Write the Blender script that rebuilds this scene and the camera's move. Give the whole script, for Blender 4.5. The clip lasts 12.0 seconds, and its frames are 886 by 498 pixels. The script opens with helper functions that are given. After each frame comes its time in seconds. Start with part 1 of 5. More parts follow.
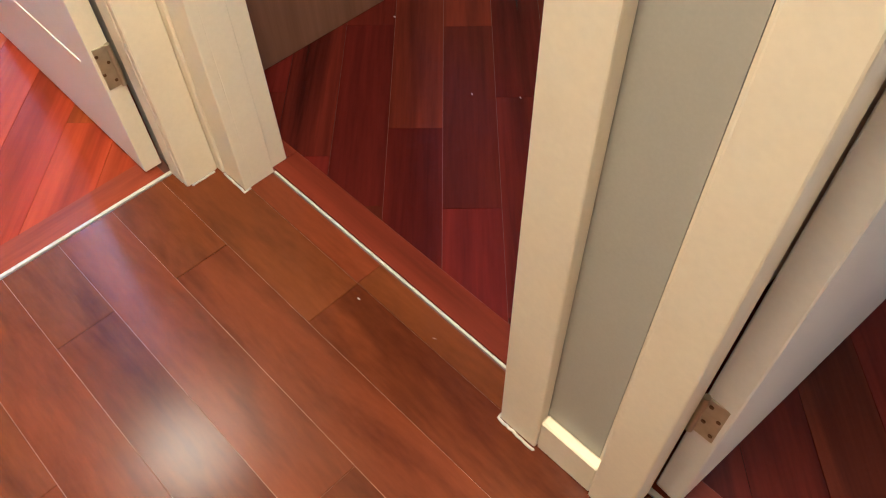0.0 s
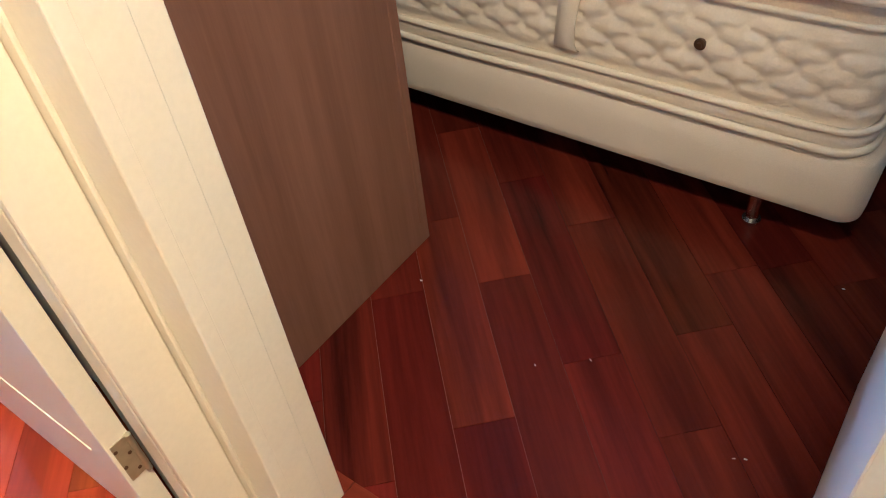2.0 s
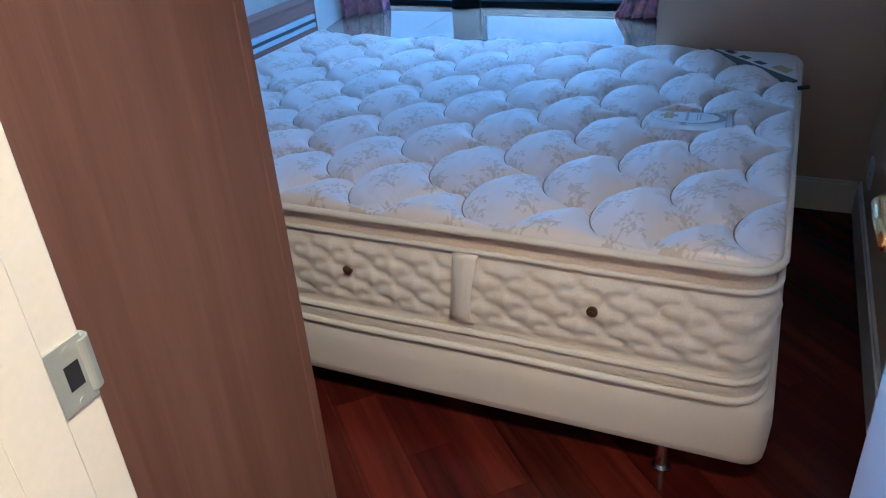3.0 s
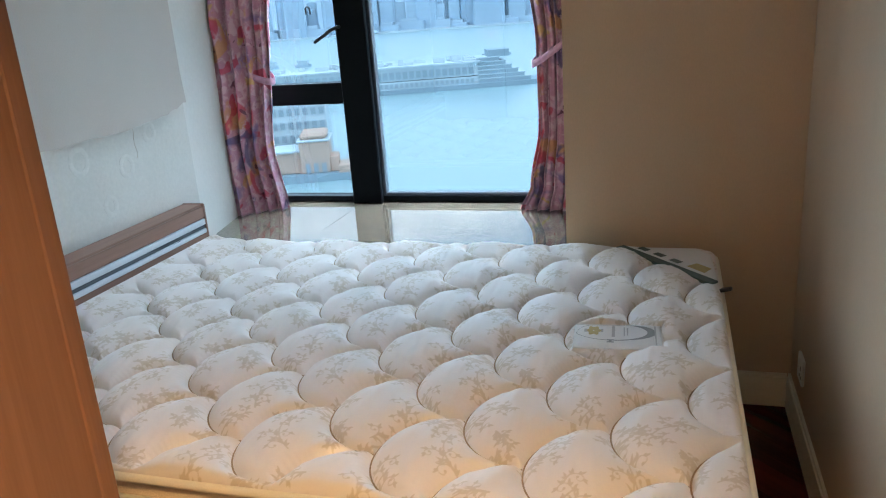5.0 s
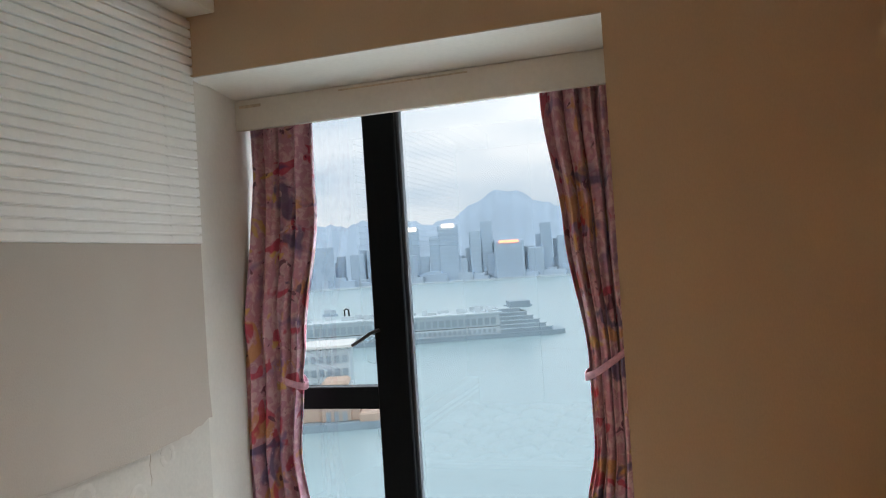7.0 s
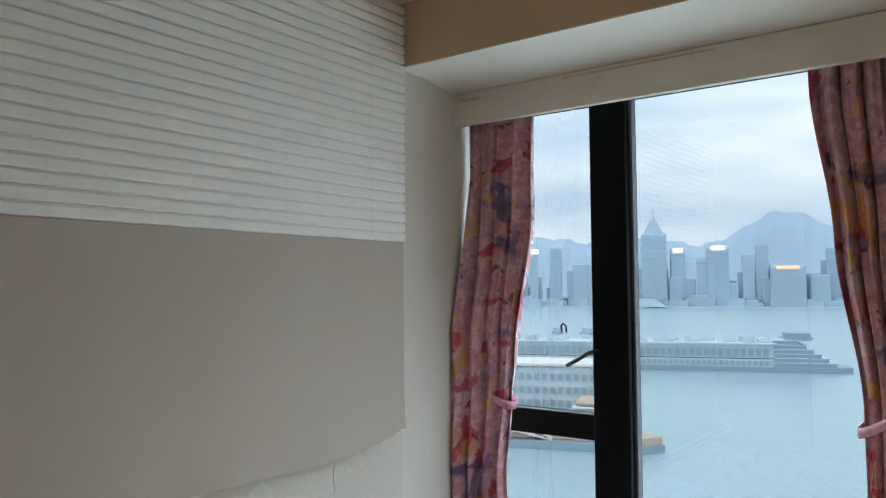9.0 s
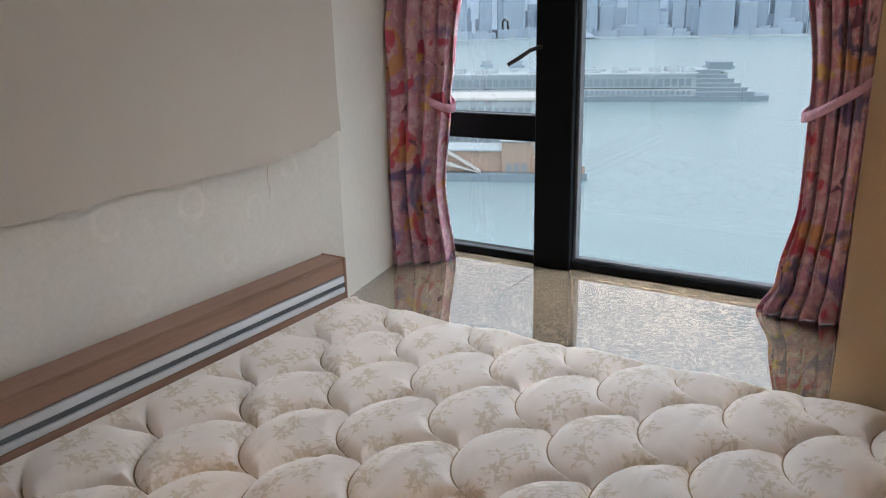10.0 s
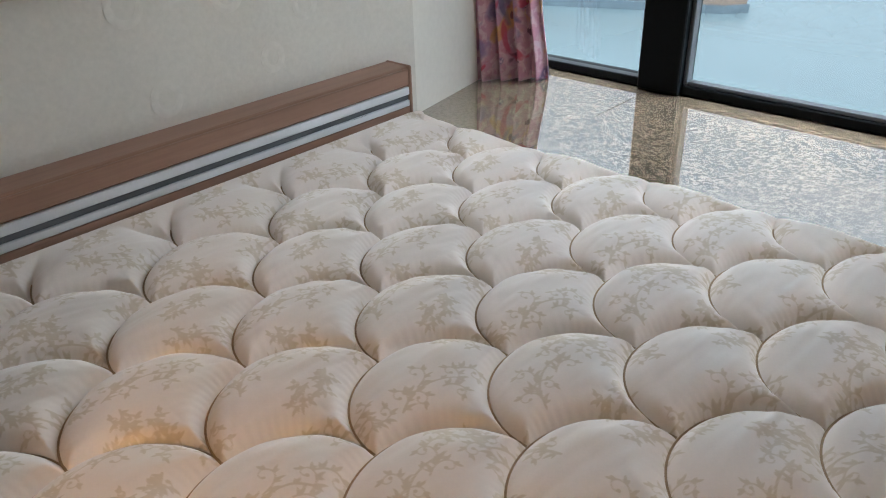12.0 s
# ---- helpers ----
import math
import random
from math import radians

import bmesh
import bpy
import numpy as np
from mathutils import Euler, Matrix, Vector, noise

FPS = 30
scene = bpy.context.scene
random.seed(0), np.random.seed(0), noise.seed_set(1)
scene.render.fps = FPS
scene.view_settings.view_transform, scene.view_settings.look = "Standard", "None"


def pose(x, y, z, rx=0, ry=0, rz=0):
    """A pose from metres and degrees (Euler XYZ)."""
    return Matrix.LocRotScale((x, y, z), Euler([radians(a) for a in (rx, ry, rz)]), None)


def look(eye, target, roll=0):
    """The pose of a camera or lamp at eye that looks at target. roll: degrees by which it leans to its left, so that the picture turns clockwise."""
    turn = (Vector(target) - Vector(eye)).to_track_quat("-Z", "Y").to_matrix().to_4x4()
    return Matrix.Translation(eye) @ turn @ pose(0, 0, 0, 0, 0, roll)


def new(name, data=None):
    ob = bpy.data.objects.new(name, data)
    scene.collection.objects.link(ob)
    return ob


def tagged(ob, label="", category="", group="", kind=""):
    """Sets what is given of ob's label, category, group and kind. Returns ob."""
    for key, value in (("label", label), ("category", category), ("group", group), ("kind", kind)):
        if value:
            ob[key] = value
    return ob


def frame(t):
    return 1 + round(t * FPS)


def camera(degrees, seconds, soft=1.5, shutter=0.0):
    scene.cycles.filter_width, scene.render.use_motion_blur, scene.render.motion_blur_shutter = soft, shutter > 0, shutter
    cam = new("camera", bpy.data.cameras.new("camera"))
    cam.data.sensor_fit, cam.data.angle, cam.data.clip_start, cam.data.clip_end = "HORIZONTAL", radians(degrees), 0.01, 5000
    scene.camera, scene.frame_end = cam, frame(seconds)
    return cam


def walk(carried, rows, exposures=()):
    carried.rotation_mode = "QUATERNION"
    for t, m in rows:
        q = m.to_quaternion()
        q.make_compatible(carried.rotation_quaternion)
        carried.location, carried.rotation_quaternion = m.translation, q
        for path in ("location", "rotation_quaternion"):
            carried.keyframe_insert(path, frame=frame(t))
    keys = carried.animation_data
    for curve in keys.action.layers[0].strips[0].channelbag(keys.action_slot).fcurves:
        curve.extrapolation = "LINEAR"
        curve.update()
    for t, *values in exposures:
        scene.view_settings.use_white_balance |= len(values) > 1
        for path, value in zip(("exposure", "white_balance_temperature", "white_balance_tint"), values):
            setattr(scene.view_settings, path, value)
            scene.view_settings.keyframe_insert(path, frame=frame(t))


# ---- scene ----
cam = camera(60.3, 12.0, soft=1.1)
PATH = [
    (0, (0.080, 0.006, 1.162), (-0.718, 0.763, -0.300), -1.6),
    (0.5, (-0.045, 0.013, 1.184), (-0.886, 0.792, -0.242), -5.3),
    (1, (-0.167, 0.040, 1.190), (-1.018, 0.899, -0.184), -6.1),
    (1.5, (-0.264, 0.097, 1.195), (-1.131, 1.001, -0.139), -6.9),
    (2, (-0.339, 0.169, 1.217), (-1.199, 1.175, -0.048), -7.3),
    (2.5, (-0.399, 0.209, 1.269), (-1.204, 1.421, 0.159), -5.8),
    (3, (-0.483, 0.217, 1.327), (-1.167, 1.663, 0.436), -4.3),
    (3.2, (-0.522, 0.225, 1.339), (-1.141, 1.720, 0.484), -3.6),
    (4.8, (-0.579, 0.430, 1.371), (-1.061, 2.096, 0.790), -3.2),
    (5, (-0.568, 0.496, 1.384), (-1.088, 2.162, 0.834), -4.2),
    (5.5, (-0.587, 0.569, 1.455), (-1.157, 2.241, 0.977), -5.6),
    (6, (-0.607, 0.621, 1.488), (-1.194, 2.323, 1.161), -4.1),
    (6.5, (-0.667, 0.678, 1.536), (-1.227, 2.414, 1.379), -3.6),
    (6.8, (-0.705, 0.710, 1.579), (-1.249, 2.457, 1.548), -3.6),
    (7, (-0.714, 0.735, 1.597), (-1.271, 2.478, 1.632), -3.7),
    (7.2, (-0.713, 0.769, 1.608), (-1.298, 2.500, 1.711), -3.5),
    (8.8, (-0.701, 1.071, 1.593), (-1.783, 2.531, 1.802), -0.3),
    (9, (-0.716, 1.103, 1.565), (-1.818, 2.560, 1.662), -0.4),
    (9.5, (-0.760, 1.159, 1.489), (-1.825, 2.625, 1.238), -1.0),
    (10, (-0.817, 1.195, 1.431), (-1.749, 2.680, 0.907), -1.3),
    (10.5, (-0.821, 1.268, 1.370), (-1.675, 2.733, 0.682), -1.0),
    (11, (-0.804, 1.302, 1.347), (-1.632, 2.721, 0.540), -0.7),
    (11.5, (-0.779, 1.365, 1.329), (-1.691, 2.702, 0.475), -0.7),
    (12, (-0.803, 1.477, 1.310), (-1.896, 2.646, 0.423), -1.8),
]
EXPOSURES = [
    (0.0, 0.3, 4200, 1), (1.0, 0.25, 4200, 2), (1.5, 0.35, 4250, 2), (2.0, 0.35, 4200, 3), (2.5, 0.25, 3850, 5), (2.8, 0.1, 3750, 6), (3.2, 0.1, 3850, 6), (4.8, 0.65, 5850, 5), (6.0, 0.55, 7200, 10), (7.0, 0.35, 8150, 17),
    (9.0, 0.3, 7350, 11), (10.0, 0.28, 8000, 19), (11.0, 0.36, 7650, 15), (12.0, 0.3, 7600, 15),
]
walk(cam, [(t, look(eye, target, roll)) for t, eye, target, roll in PATH], EXPOSURES)

# ---- world, sun and lamps ----
world = bpy.data.worlds.new("sky")
world.use_nodes = True
scene.world = world
wn, wl = world.node_tree.nodes, world.node_tree.links
wn.clear()
w_out = wn.new("ShaderNodeOutputWorld")
w_sky = wn.new("ShaderNodeTexSky")
w_sky.sky_type, w_sky.sun_disc, w_sky.sun_elevation, w_sky.sun_rotation = "NISHITA", False, radians(24), radians(200)
w_bg = wn.new("ShaderNodeBackground")
w_bg.inputs["Strength"].default_value = 0.15
w_cloud = wn.new("ShaderNodeBackground")
w_cloud.inputs["Strength"].default_value = 44.0
w_co = wn.new("ShaderNodeTexCoord")
w_map = wn.new("ShaderNodeMapping")
w_map.inputs["Scale"].default_value = (2.0, 2.0, 9.0)
w_noise = wn.new("ShaderNodeTexNoise")
w_noise.inputs["Scale"].default_value, w_noise.inputs["Detail"].default_value = 1.6, 5
w_ramp = wn.new("ShaderNodeValToRGB")
w_ramp.color_ramp.elements[0].position, w_ramp.color_ramp.elements[0].color = 0.36, (0.39, 0.575, 0.79, 1)
w_ramp.color_ramp.elements[1].position, w_ramp.color_ramp.elements[1].color = 0.66, (0.665, 0.825, 0.995, 1)
w_add = wn.new("ShaderNodeAddShader")
wl.new(w_co.outputs["Generated"], w_map.inputs["Vector"])
wl.new(w_map.outputs["Vector"], w_noise.inputs["Vector"])
wl.new(w_noise.outputs["Fac"], w_ramp.inputs["Fac"])
# an overcast sky is brighter overhead than at the horizon
w_sep = wn.new("ShaderNodeSeparateXYZ")
w_up = wn.new("ShaderNodeMapRange")
w_up.inputs["To Min"].default_value, w_up.inputs["To Max"].default_value = 1.0, 1.9
w_grad = wn.new("ShaderNodeVectorMath")
w_grad.operation = "SCALE"
wl.new(w_co.outputs["Generated"], w_sep.inputs[0])
wl.new(w_sep.outputs["Z"], w_up.inputs["Value"])
wl.new(w_ramp.outputs["Color"], w_grad.inputs[0])
wl.new(w_up.outputs[0], w_grad.inputs["Scale"])
wl.new(w_grad.outputs[0], w_cloud.inputs["Color"])
wl.new(w_sky.outputs["Color"], w_bg.inputs["Color"])
wl.new(w_bg.outputs[0], w_add.inputs[0])
wl.new(w_cloud.outputs[0], w_add.inputs[1])
wl.new(w_add.outputs[0], w_out.inputs["Surface"])

sun = new("sun", bpy.data.lights.new("sun", "SUN"))
sun.data.energy, sun.data.angle, sun.data.color = 5.0, radians(15), (1.0, 0.96, 0.9)
sun.matrix_world = look((0, 0, 60), (-25, 60, 30))


def lamp(name, at, power, size, color):
    """A round ceiling lamp's light, shining down."""
    ob = new(name, bpy.data.lights.new(name, "AREA"))
    ob.data.shape, ob.data.size, ob.data.energy, ob.data.color = "DISK", size, power, color
    ob.matrix_world = pose(*at)
    return ob


WARM = (1.0, 0.61, 0.26)
lamp("hall_light", (-0.19, 0.165, 2.40), 71, 0.36, WARM)
lamp("side_room_light", (-1.87, 0.10, 2.40), 19, 0.45, (1.0, 0.63, 0.30))
# unseen fill lamp added to brighten the right-hand room
lamp("right_room_fill", (0.75, 1.2, 2.40), 14, 0.2, (1.0, 0.8, 0.6))

# the light of sky and water that comes in through the window
daylight = new("window_daylight", bpy.data.lights.new("window_daylight", "AREA"))
daylight.data.shape, daylight.data.size, daylight.data.size_y = "RECTANGLE", 1.50, 1.66
daylight.data.energy, daylight.data.color = 32, (0.60, 0.84, 1.0)
daylight.matrix_world = look((-1.72, 3.80, 1.42), (-1.72, 0.0, 1.42))

# ---- materials ----


def mat(name, color, rough=0.6, metal=0.0, vary=0.12, scale=6.0, fine=60.0, bump=0.1, spec=0.5, stretch=(1, 1, 1), rand=0.0, dist=0.003, rough_vary=0.1, sheen=0.0):
    """A surface whose colour and gloss vary at a coarse and a fine scale, with fine relief."""
    m = bpy.data.materials.new(name)
    m.use_nodes = True
    nt = m.node_tree
    n, l = nt.nodes, nt.links
    b = n["Principled BSDF"]
    b.inputs["Metallic"].default_value = metal
    b.inputs["Specular IOR Level"].default_value = spec
    if sheen:
        b.inputs["Sheen Weight"].default_value = sheen
    co = n.new("ShaderNodeTexCoord")
    mp = n.new("ShaderNodeMapping")
    mp.inputs["Scale"].default_value = stretch
    l.new(co.outputs["Object"], mp.inputs["Vector"])
    a = n.new("ShaderNodeTexNoise")
    a.inputs["Scale"].default_value, a.inputs["Detail"].default_value = scale, 4
    f = n.new("ShaderNodeTexNoise")
    f.inputs["Scale"].default_value, f.inputs["Detail"].default_value = fine, 5
    l.new(mp.outputs[0], a.inputs["Vector"])
    l.new(mp.outputs[0], f.inputs["Vector"])
    mul = n.new("ShaderNodeMath")
    mul.operation = "MULTIPLY_ADD"
    mul.inputs[1].default_value, mul.inputs[2].default_value = 0.5, 0.0
    l.new(f.outputs["Fac"], mul.inputs[0])
    ad = n.new("ShaderNodeMath")
    ad.operation = "MULTIPLY_ADD"
    ad.inputs[1].default_value = 0.5
    l.new(a.outputs["Fac"], ad.inputs[0])
    l.new(mul.outputs[0], ad.inputs[2])
    r = n.new("ShaderNodeValToRGB")
    c = Vector(color)
    r.color_ramp.elements[0].position, r.color_ramp.elements[0].color = 0.32, (*(c * (1 - vary)), 1)
    r.color_ramp.elements[1].position, r.color_ramp.elements[1].color = 0.68, (*[min(1, v * (1 + vary)) for v in c], 1)
    l.new(ad.outputs[0], r.inputs["Fac"])
    last = r.outputs["Color"]
    if rand:
        info = n.new("ShaderNodeObjectInfo")
        hsv = n.new("ShaderNodeHueSaturation")
        mr = n.new("ShaderNodeMapRange")
        mr.inputs["To Min"].default_value, mr.inputs["To Max"].default_value = 1 - rand, 1 + rand
        l.new(info.outputs["Random"], mr.inputs["Value"])
        l.new(mr.outputs[0], hsv.inputs["Value"])
        l.new(last, hsv.inputs["Color"])
        last = hsv.outputs["Color"]
    l.new(last, b.inputs["Base Color"])
    rr = n.new("ShaderNodeMapRange")
    rr.inputs["To Min"].default_value, rr.inputs["To Max"].default_value = max(0.02, rough - rough_vary), min(1, rough + rough_vary)
    l.new(ad.outputs[0], rr.inputs["Value"])
    l.new(rr.outputs[0], b.inputs["Roughness"])
    if bump:
        bp = n.new("ShaderNodeBump")
        bp.inputs["Strength"].default_value, bp.inputs["Distance"].default_value = bump, dist
        l.new(f.outputs["Fac"], bp.inputs["Height"])
        l.new(bp.outputs[0], b.inputs["Normal"])
    return m


def wood(name, dark, light, rough, axis, grain=14.0, rand=0.0, stretch=0.06, hue=0.0, coat=0.0, bump=0.05, smudge=0.0, spec=0.30):
    """Wood with streaks and drawn-out figure along the direction axis (degrees about z, or 'z' for upright)."""
    m = bpy.data.materials.new(name)
    m.use_nodes = True
    nt = m.node_tree
    n, l = nt.nodes, nt.links
    b = n["Principled BSDF"]
    b.inputs["Specular IOR Level"].default_value = spec
    co = n.new("ShaderNodeTexCoord")
    mp = n.new("ShaderNodeMapping")
    mp.vector_type = "TEXTURE"
    if axis == "z":
        mp.inputs["Scale"].default_value = (1, 1, 1 / stretch)
    else:
        mp.inputs["Rotation"].default_value = (0, 0, radians(axis))
        mp.inputs["Scale"].default_value = (1 / stretch, 1, 1)
    l.new(co.outputs["Object"], mp.inputs["Vector"])
    last = mp.outputs[0]
    info = n.new("ShaderNodeObjectInfo")
    if rand:
        sc = n.new("ShaderNodeVectorMath")
        sc.operation = "SCALE"
        comb = n.new("ShaderNodeCombineXYZ")
        for k in range(3):
            l.new(info.outputs["Random"], comb.inputs[k])
        l.new(comb.outputs[0], sc.inputs[0])
        sc.inputs["Scale"].default_value = 37.0
        va = n.new("ShaderNodeVectorMath")
        l.new(last, va.inputs[0])
        l.new(sc.outputs[0], va.inputs[1])
        last = va.outputs[0]
    g = n.new("ShaderNodeTexNoise")
    g.inputs["Scale"].default_value, g.inputs["Detail"].default_value, g.inputs["Distortion"].default_value = grain, 6, 0.6
    g.inputs["Roughness"].default_value = 0.62
    big = n.new("ShaderNodeTexNoise")
    big.inputs["Scale"].default_value, big.inputs["Detail"].default_value, big.inputs["Distortion"].default_value = grain * 0.28, 3, 1.2
    fine = n.new("ShaderNodeTexNoise")
    fine.inputs["Scale"].default_value, fine.inputs["Detail"].default_value = grain * 9, 3
    for t in (g, big, fine):
        l.new(last, t.inputs["Vector"])
    s = n.new("ShaderNodeMath")
    s.operation = "MULTIPLY_ADD"
    s.inputs[1].default_value = 0.55
    l.new(g.outputs["Fac"], s.inputs[0])
    s2 = n.new("ShaderNodeMath")
    s2.operation = "MULTIPLY"
    s2.inputs[1].default_value = 0.45
    l.new(big.outputs["Fac"], s2.inputs[0])
    l.new(s2.outputs[0], s.inputs[2])
    s3 = n.new("ShaderNodeMath")
    s3.operation = "MULTIPLY_ADD"
    s3.inputs[1].default_value = 0.16
    l.new(fine.outputs["Fac"], s3.inputs[0])
    l.new(s.outputs[0], s3.inputs[2])
    r = n.new("ShaderNodeValToRGB")
    r.color_ramp.elements[0].position, r.color_ramp.elements[0].color = 0.40, (*dark, 1)
    r.color_ramp.elements[1].position, r.color_ramp.elements[1].color = 0.74, (*light, 1)
    l.new(s3.outputs[0], r.inputs["Fac"])
    last = r.outputs["Color"]
    if rand:
        hsv = n.new("ShaderNodeHueSaturation")
        mr = n.new("ShaderNodeMapRange")
        mr.inputs["To Min"].default_value, mr.inputs["To Max"].default_value = 1 - rand, 1 + rand
        l.new(info.outputs["Random"], mr.inputs["Value"])
        l.new(mr.outputs[0], hsv.inputs["Value"])
        sw = n.new("ShaderNodeMath")
        sw.operation = "MULTIPLY_ADD"
        sw.inputs[1].default_value, sw.inputs[2].default_value = hue, 0.5 - hue / 2
        fr = n.new("ShaderNodeMath")
        fr.operation = "FRACT"
        k = n.new("ShaderNodeMath")
        k.operation = "MULTIPLY"
        k.inputs[1].default_value = 7.31
        l.new(info.outputs["Random"], k.inputs[0])
        l.new(k.outputs[0], fr.inputs[0])
        l.new(fr.outputs[0], sw.inputs[0])
        l.new(sw.outputs[0], hsv.inputs["Hue"])
        l.new(last, hsv.inputs["Color"])
        last = hsv.outputs["Color"]
    if smudge:
        knot = n.new("ShaderNodeTexNoise")
        knot.inputs["Scale"].default_value, knot.inputs["Detail"].default_value, knot.inputs["Distortion"].default_value = grain * 0.5, 4, 1.6
        l.new(g.inputs["Vector"].links[0].from_socket, knot.inputs["Vector"])
        km = n.new("ShaderNodeMapRange")
        km.inputs["From Min"].default_value, km.inputs["From Max"].default_value, km.inputs["To Max"].default_value = 0.54, 0.72, smudge
        l.new(knot.outputs["Fac"], km.inputs["Value"])
        dk = n.new("ShaderNodeMix")
        dk.data_type = "RGBA"
        dk.inputs[7].default_value = (*[v * 0.45 for v in dark], 1)
        l.new(km.outputs[0], dk.inputs[0])
        l.new(last, dk.inputs[6])
        last = dk.outputs[2]
    l.new(last, b.inputs["Base Color"])
    rr = n.new("ShaderNodeMapRange")
    rr.inputs["To Min"].default_value, rr.inputs["To Max"].default_value = rough - 0.07, rough + 0.10
    l.new(big.outputs["Fac"], rr.inputs["Value"])
    l.new(rr.outputs[0], b.inputs["Roughness"])
    if coat:
        b.inputs["Coat Weight"].default_value, b.inputs["Coat Roughness"].default_value = coat, 0.22
    bp = n.new("ShaderNodeBump")
    bp.inputs["Strength"].default_value, bp.inputs["Distance"].default_value = bump, 0.002
    l.new(s3.outputs[0], bp.inputs["Height"])
    l.new(bp.outputs[0], b.inputs["Normal"])
    return m


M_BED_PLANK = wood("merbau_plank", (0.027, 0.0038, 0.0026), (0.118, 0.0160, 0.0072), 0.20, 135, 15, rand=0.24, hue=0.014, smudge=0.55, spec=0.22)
# same hardwood as the bedroom, with the side room's lamplight put into its colour
M_LIT_SIDE_PLANK = wood("lamplit_side_plank", (0.18, 0.021, 0.001), (0.40, 0.068, 0.003), 0.46, 135, 15, rand=0.10, hue=0.015, smudge=0.45, spec=0.08)
M_HALL_PLANK = wood("hall_plank", (0.060, 0.0125, 0.0032), (0.185, 0.046, 0.0098), 0.20, 0, 11, rand=0.13, hue=0.012, stretch=0.22, smudge=0.5, spec=0.24)
M_SADDLE = wood("threshold_wood", (0.085, 0.0125, 0.005), (0.20, 0.034, 0.0115), 0.35, 0, 16, spec=0.15)
M_SADDLE_Y = wood("threshold_wood_across", (0.14, 0.024, 0.008), (0.34, 0.068, 0.018), 0.35, 90, 16, spec=0.12)
M_GAP = mat("plank_gap", (0.11, 0.04, 0.025), 0.7, vary=0.4, scale=9)
M_STRIP = mat("white_sealant", (0.52, 0.50, 0.47), 0.6, vary=0.2, scale=40)
M_TRIM = mat("cream_gloss_paint", (0.81, 0.74, 0.60), 0.38, vary=0.04, bump=0.08, fine=120, scale=8)
M_DOOR = mat("white_door_paint", (0.80, 0.78, 0.76), 0.42, vary=0.03, bump=0.06, fine=140)
M_HALL_WALL = mat("grey_wallpaper", (0.42, 0.41, 0.375), 0.7, vary=0.05, bump=0.06, fine=260)
M_WALL = mat("beige_wallpaper", (0.60, 0.44, 0.30), 0.75, vary=0.05, bump=0.3, fine=220, stretch=(1, 1, 0.35))
M_BARE = mat("bare_plaster", (0.585, 0.555, 0.505), 0.8, vary=0.07, scale=3.5, bump=0.15, fine=90)
M_RING = mat("old_glue", (0.61, 0.58, 0.53), 0.75, vary=0.06, scale=30)
M_REVEAL = mat("white_reveal_paint", (0.72, 0.69, 0.635), 0.7, vary=0.05, scale=3, bump=0.1)
M_PANEL = mat("grey_fabric_panel", (0.49, 0.43, 0.375), 0.85, vary=0.04, bump=0.35, fine=320, stretch=(1, 1, 0.5))
M_RIB = mat("white_ribbed_board", (0.90, 0.89, 0.86), 0.30, vary=0.03, bump=0.05)
M_CEIL = mat("ceiling_paint", (0.84, 0.81, 0.75), 0.8, vary=0.03, bump=0.08)
M_STAIN = mat("brown_stain", (0.58, 0.49, 0.38), 0.8, vary=0.3, scale=20)
M_WARDROBE = wood("wardrobe_veneer", (0.145, 0.069, 0.041), (0.225, 0.112, 0.070), 0.5, "z", 30, stretch=0.05)
M_RAILWOOD = wood("rail_veneer", (0.205, 0.112, 0.079), (0.30, 0.172, 0.124), 0.5, 90, 26, stretch=0.05)
M_ALU = mat("brushed_aluminium", (0.50, 0.52, 0.54), 0.30, metal=0.9, vary=0.05, stretch=(1, 0.03, 1), fine=120, bump=0.05)
M_ALU_DARK = mat("dark_groove", (0.10, 0.11, 0.12), 0.5, metal=0.5)
M_FRAME = mat("black_window_frame", (0.004, 0.005, 0.006), 0.35, spec=0.10, vary=0.15, bump=0.04)
M_STEEL = mat("satin_steel", (0.52, 0.53, 0.45), 0.55, metal=0.6, vary=0.08, fine=80)
M_HINGE = mat("worn_brass_hinge", (0.52, 0.47, 0.33), 0.45, metal=0.85, vary=0.15, fine=70)
M_BRASS = mat("polished_brass", (0.80, 0.56, 0.22), 0.2, metal=1.0, vary=0.05)
M_BLACK = mat("black_plastic", (0.02, 0.02, 0.02), 0.45)
M_CHROME = mat("chrome_leg", (0.7, 0.68, 0.66), 0.2, metal=1.0, vary=0.05)
M_BASE = mat("beige_bed_base_cloth", (0.80, 0.72, 0.61), 0.9, vary=0.05, bump=0.4, fine=420, sheen=0.2)
M_PIPE = mat("cream_piping", (0.82, 0.75, 0.63), 0.7, vary=0.05, bump=0.3, fine=300)
M_GUSSET = mat("tan_gusset_cloth", (0.68, 0.56, 0.43), 0.85, vary=0.12, fine=240, bump=0.5)
M_SIDEQ = mat("quilted_side_cloth", (0.84, 0.76, 0.63), 0.65, vary=0.06, fine=200, bump=0.3, sheen=0.2)
M_BUTTON = mat("bronze_air_vent", (0.16, 0.10, 0.06), 0.4, metal=0.7)
M_LABEL = mat("white_satin_label", (0.80, 0.78, 0.76), 0.5, vary=0.04, fine=200)
M_GREY = mat("grey_print", (0.34, 0.34, 0.33), 0.6)
M_PRINT = mat("pale_grey_print", (0.52, 0.50, 0.48), 0.6)
M_GOLD = mat("gold_print", (0.52, 0.40, 0.16), 0.5)
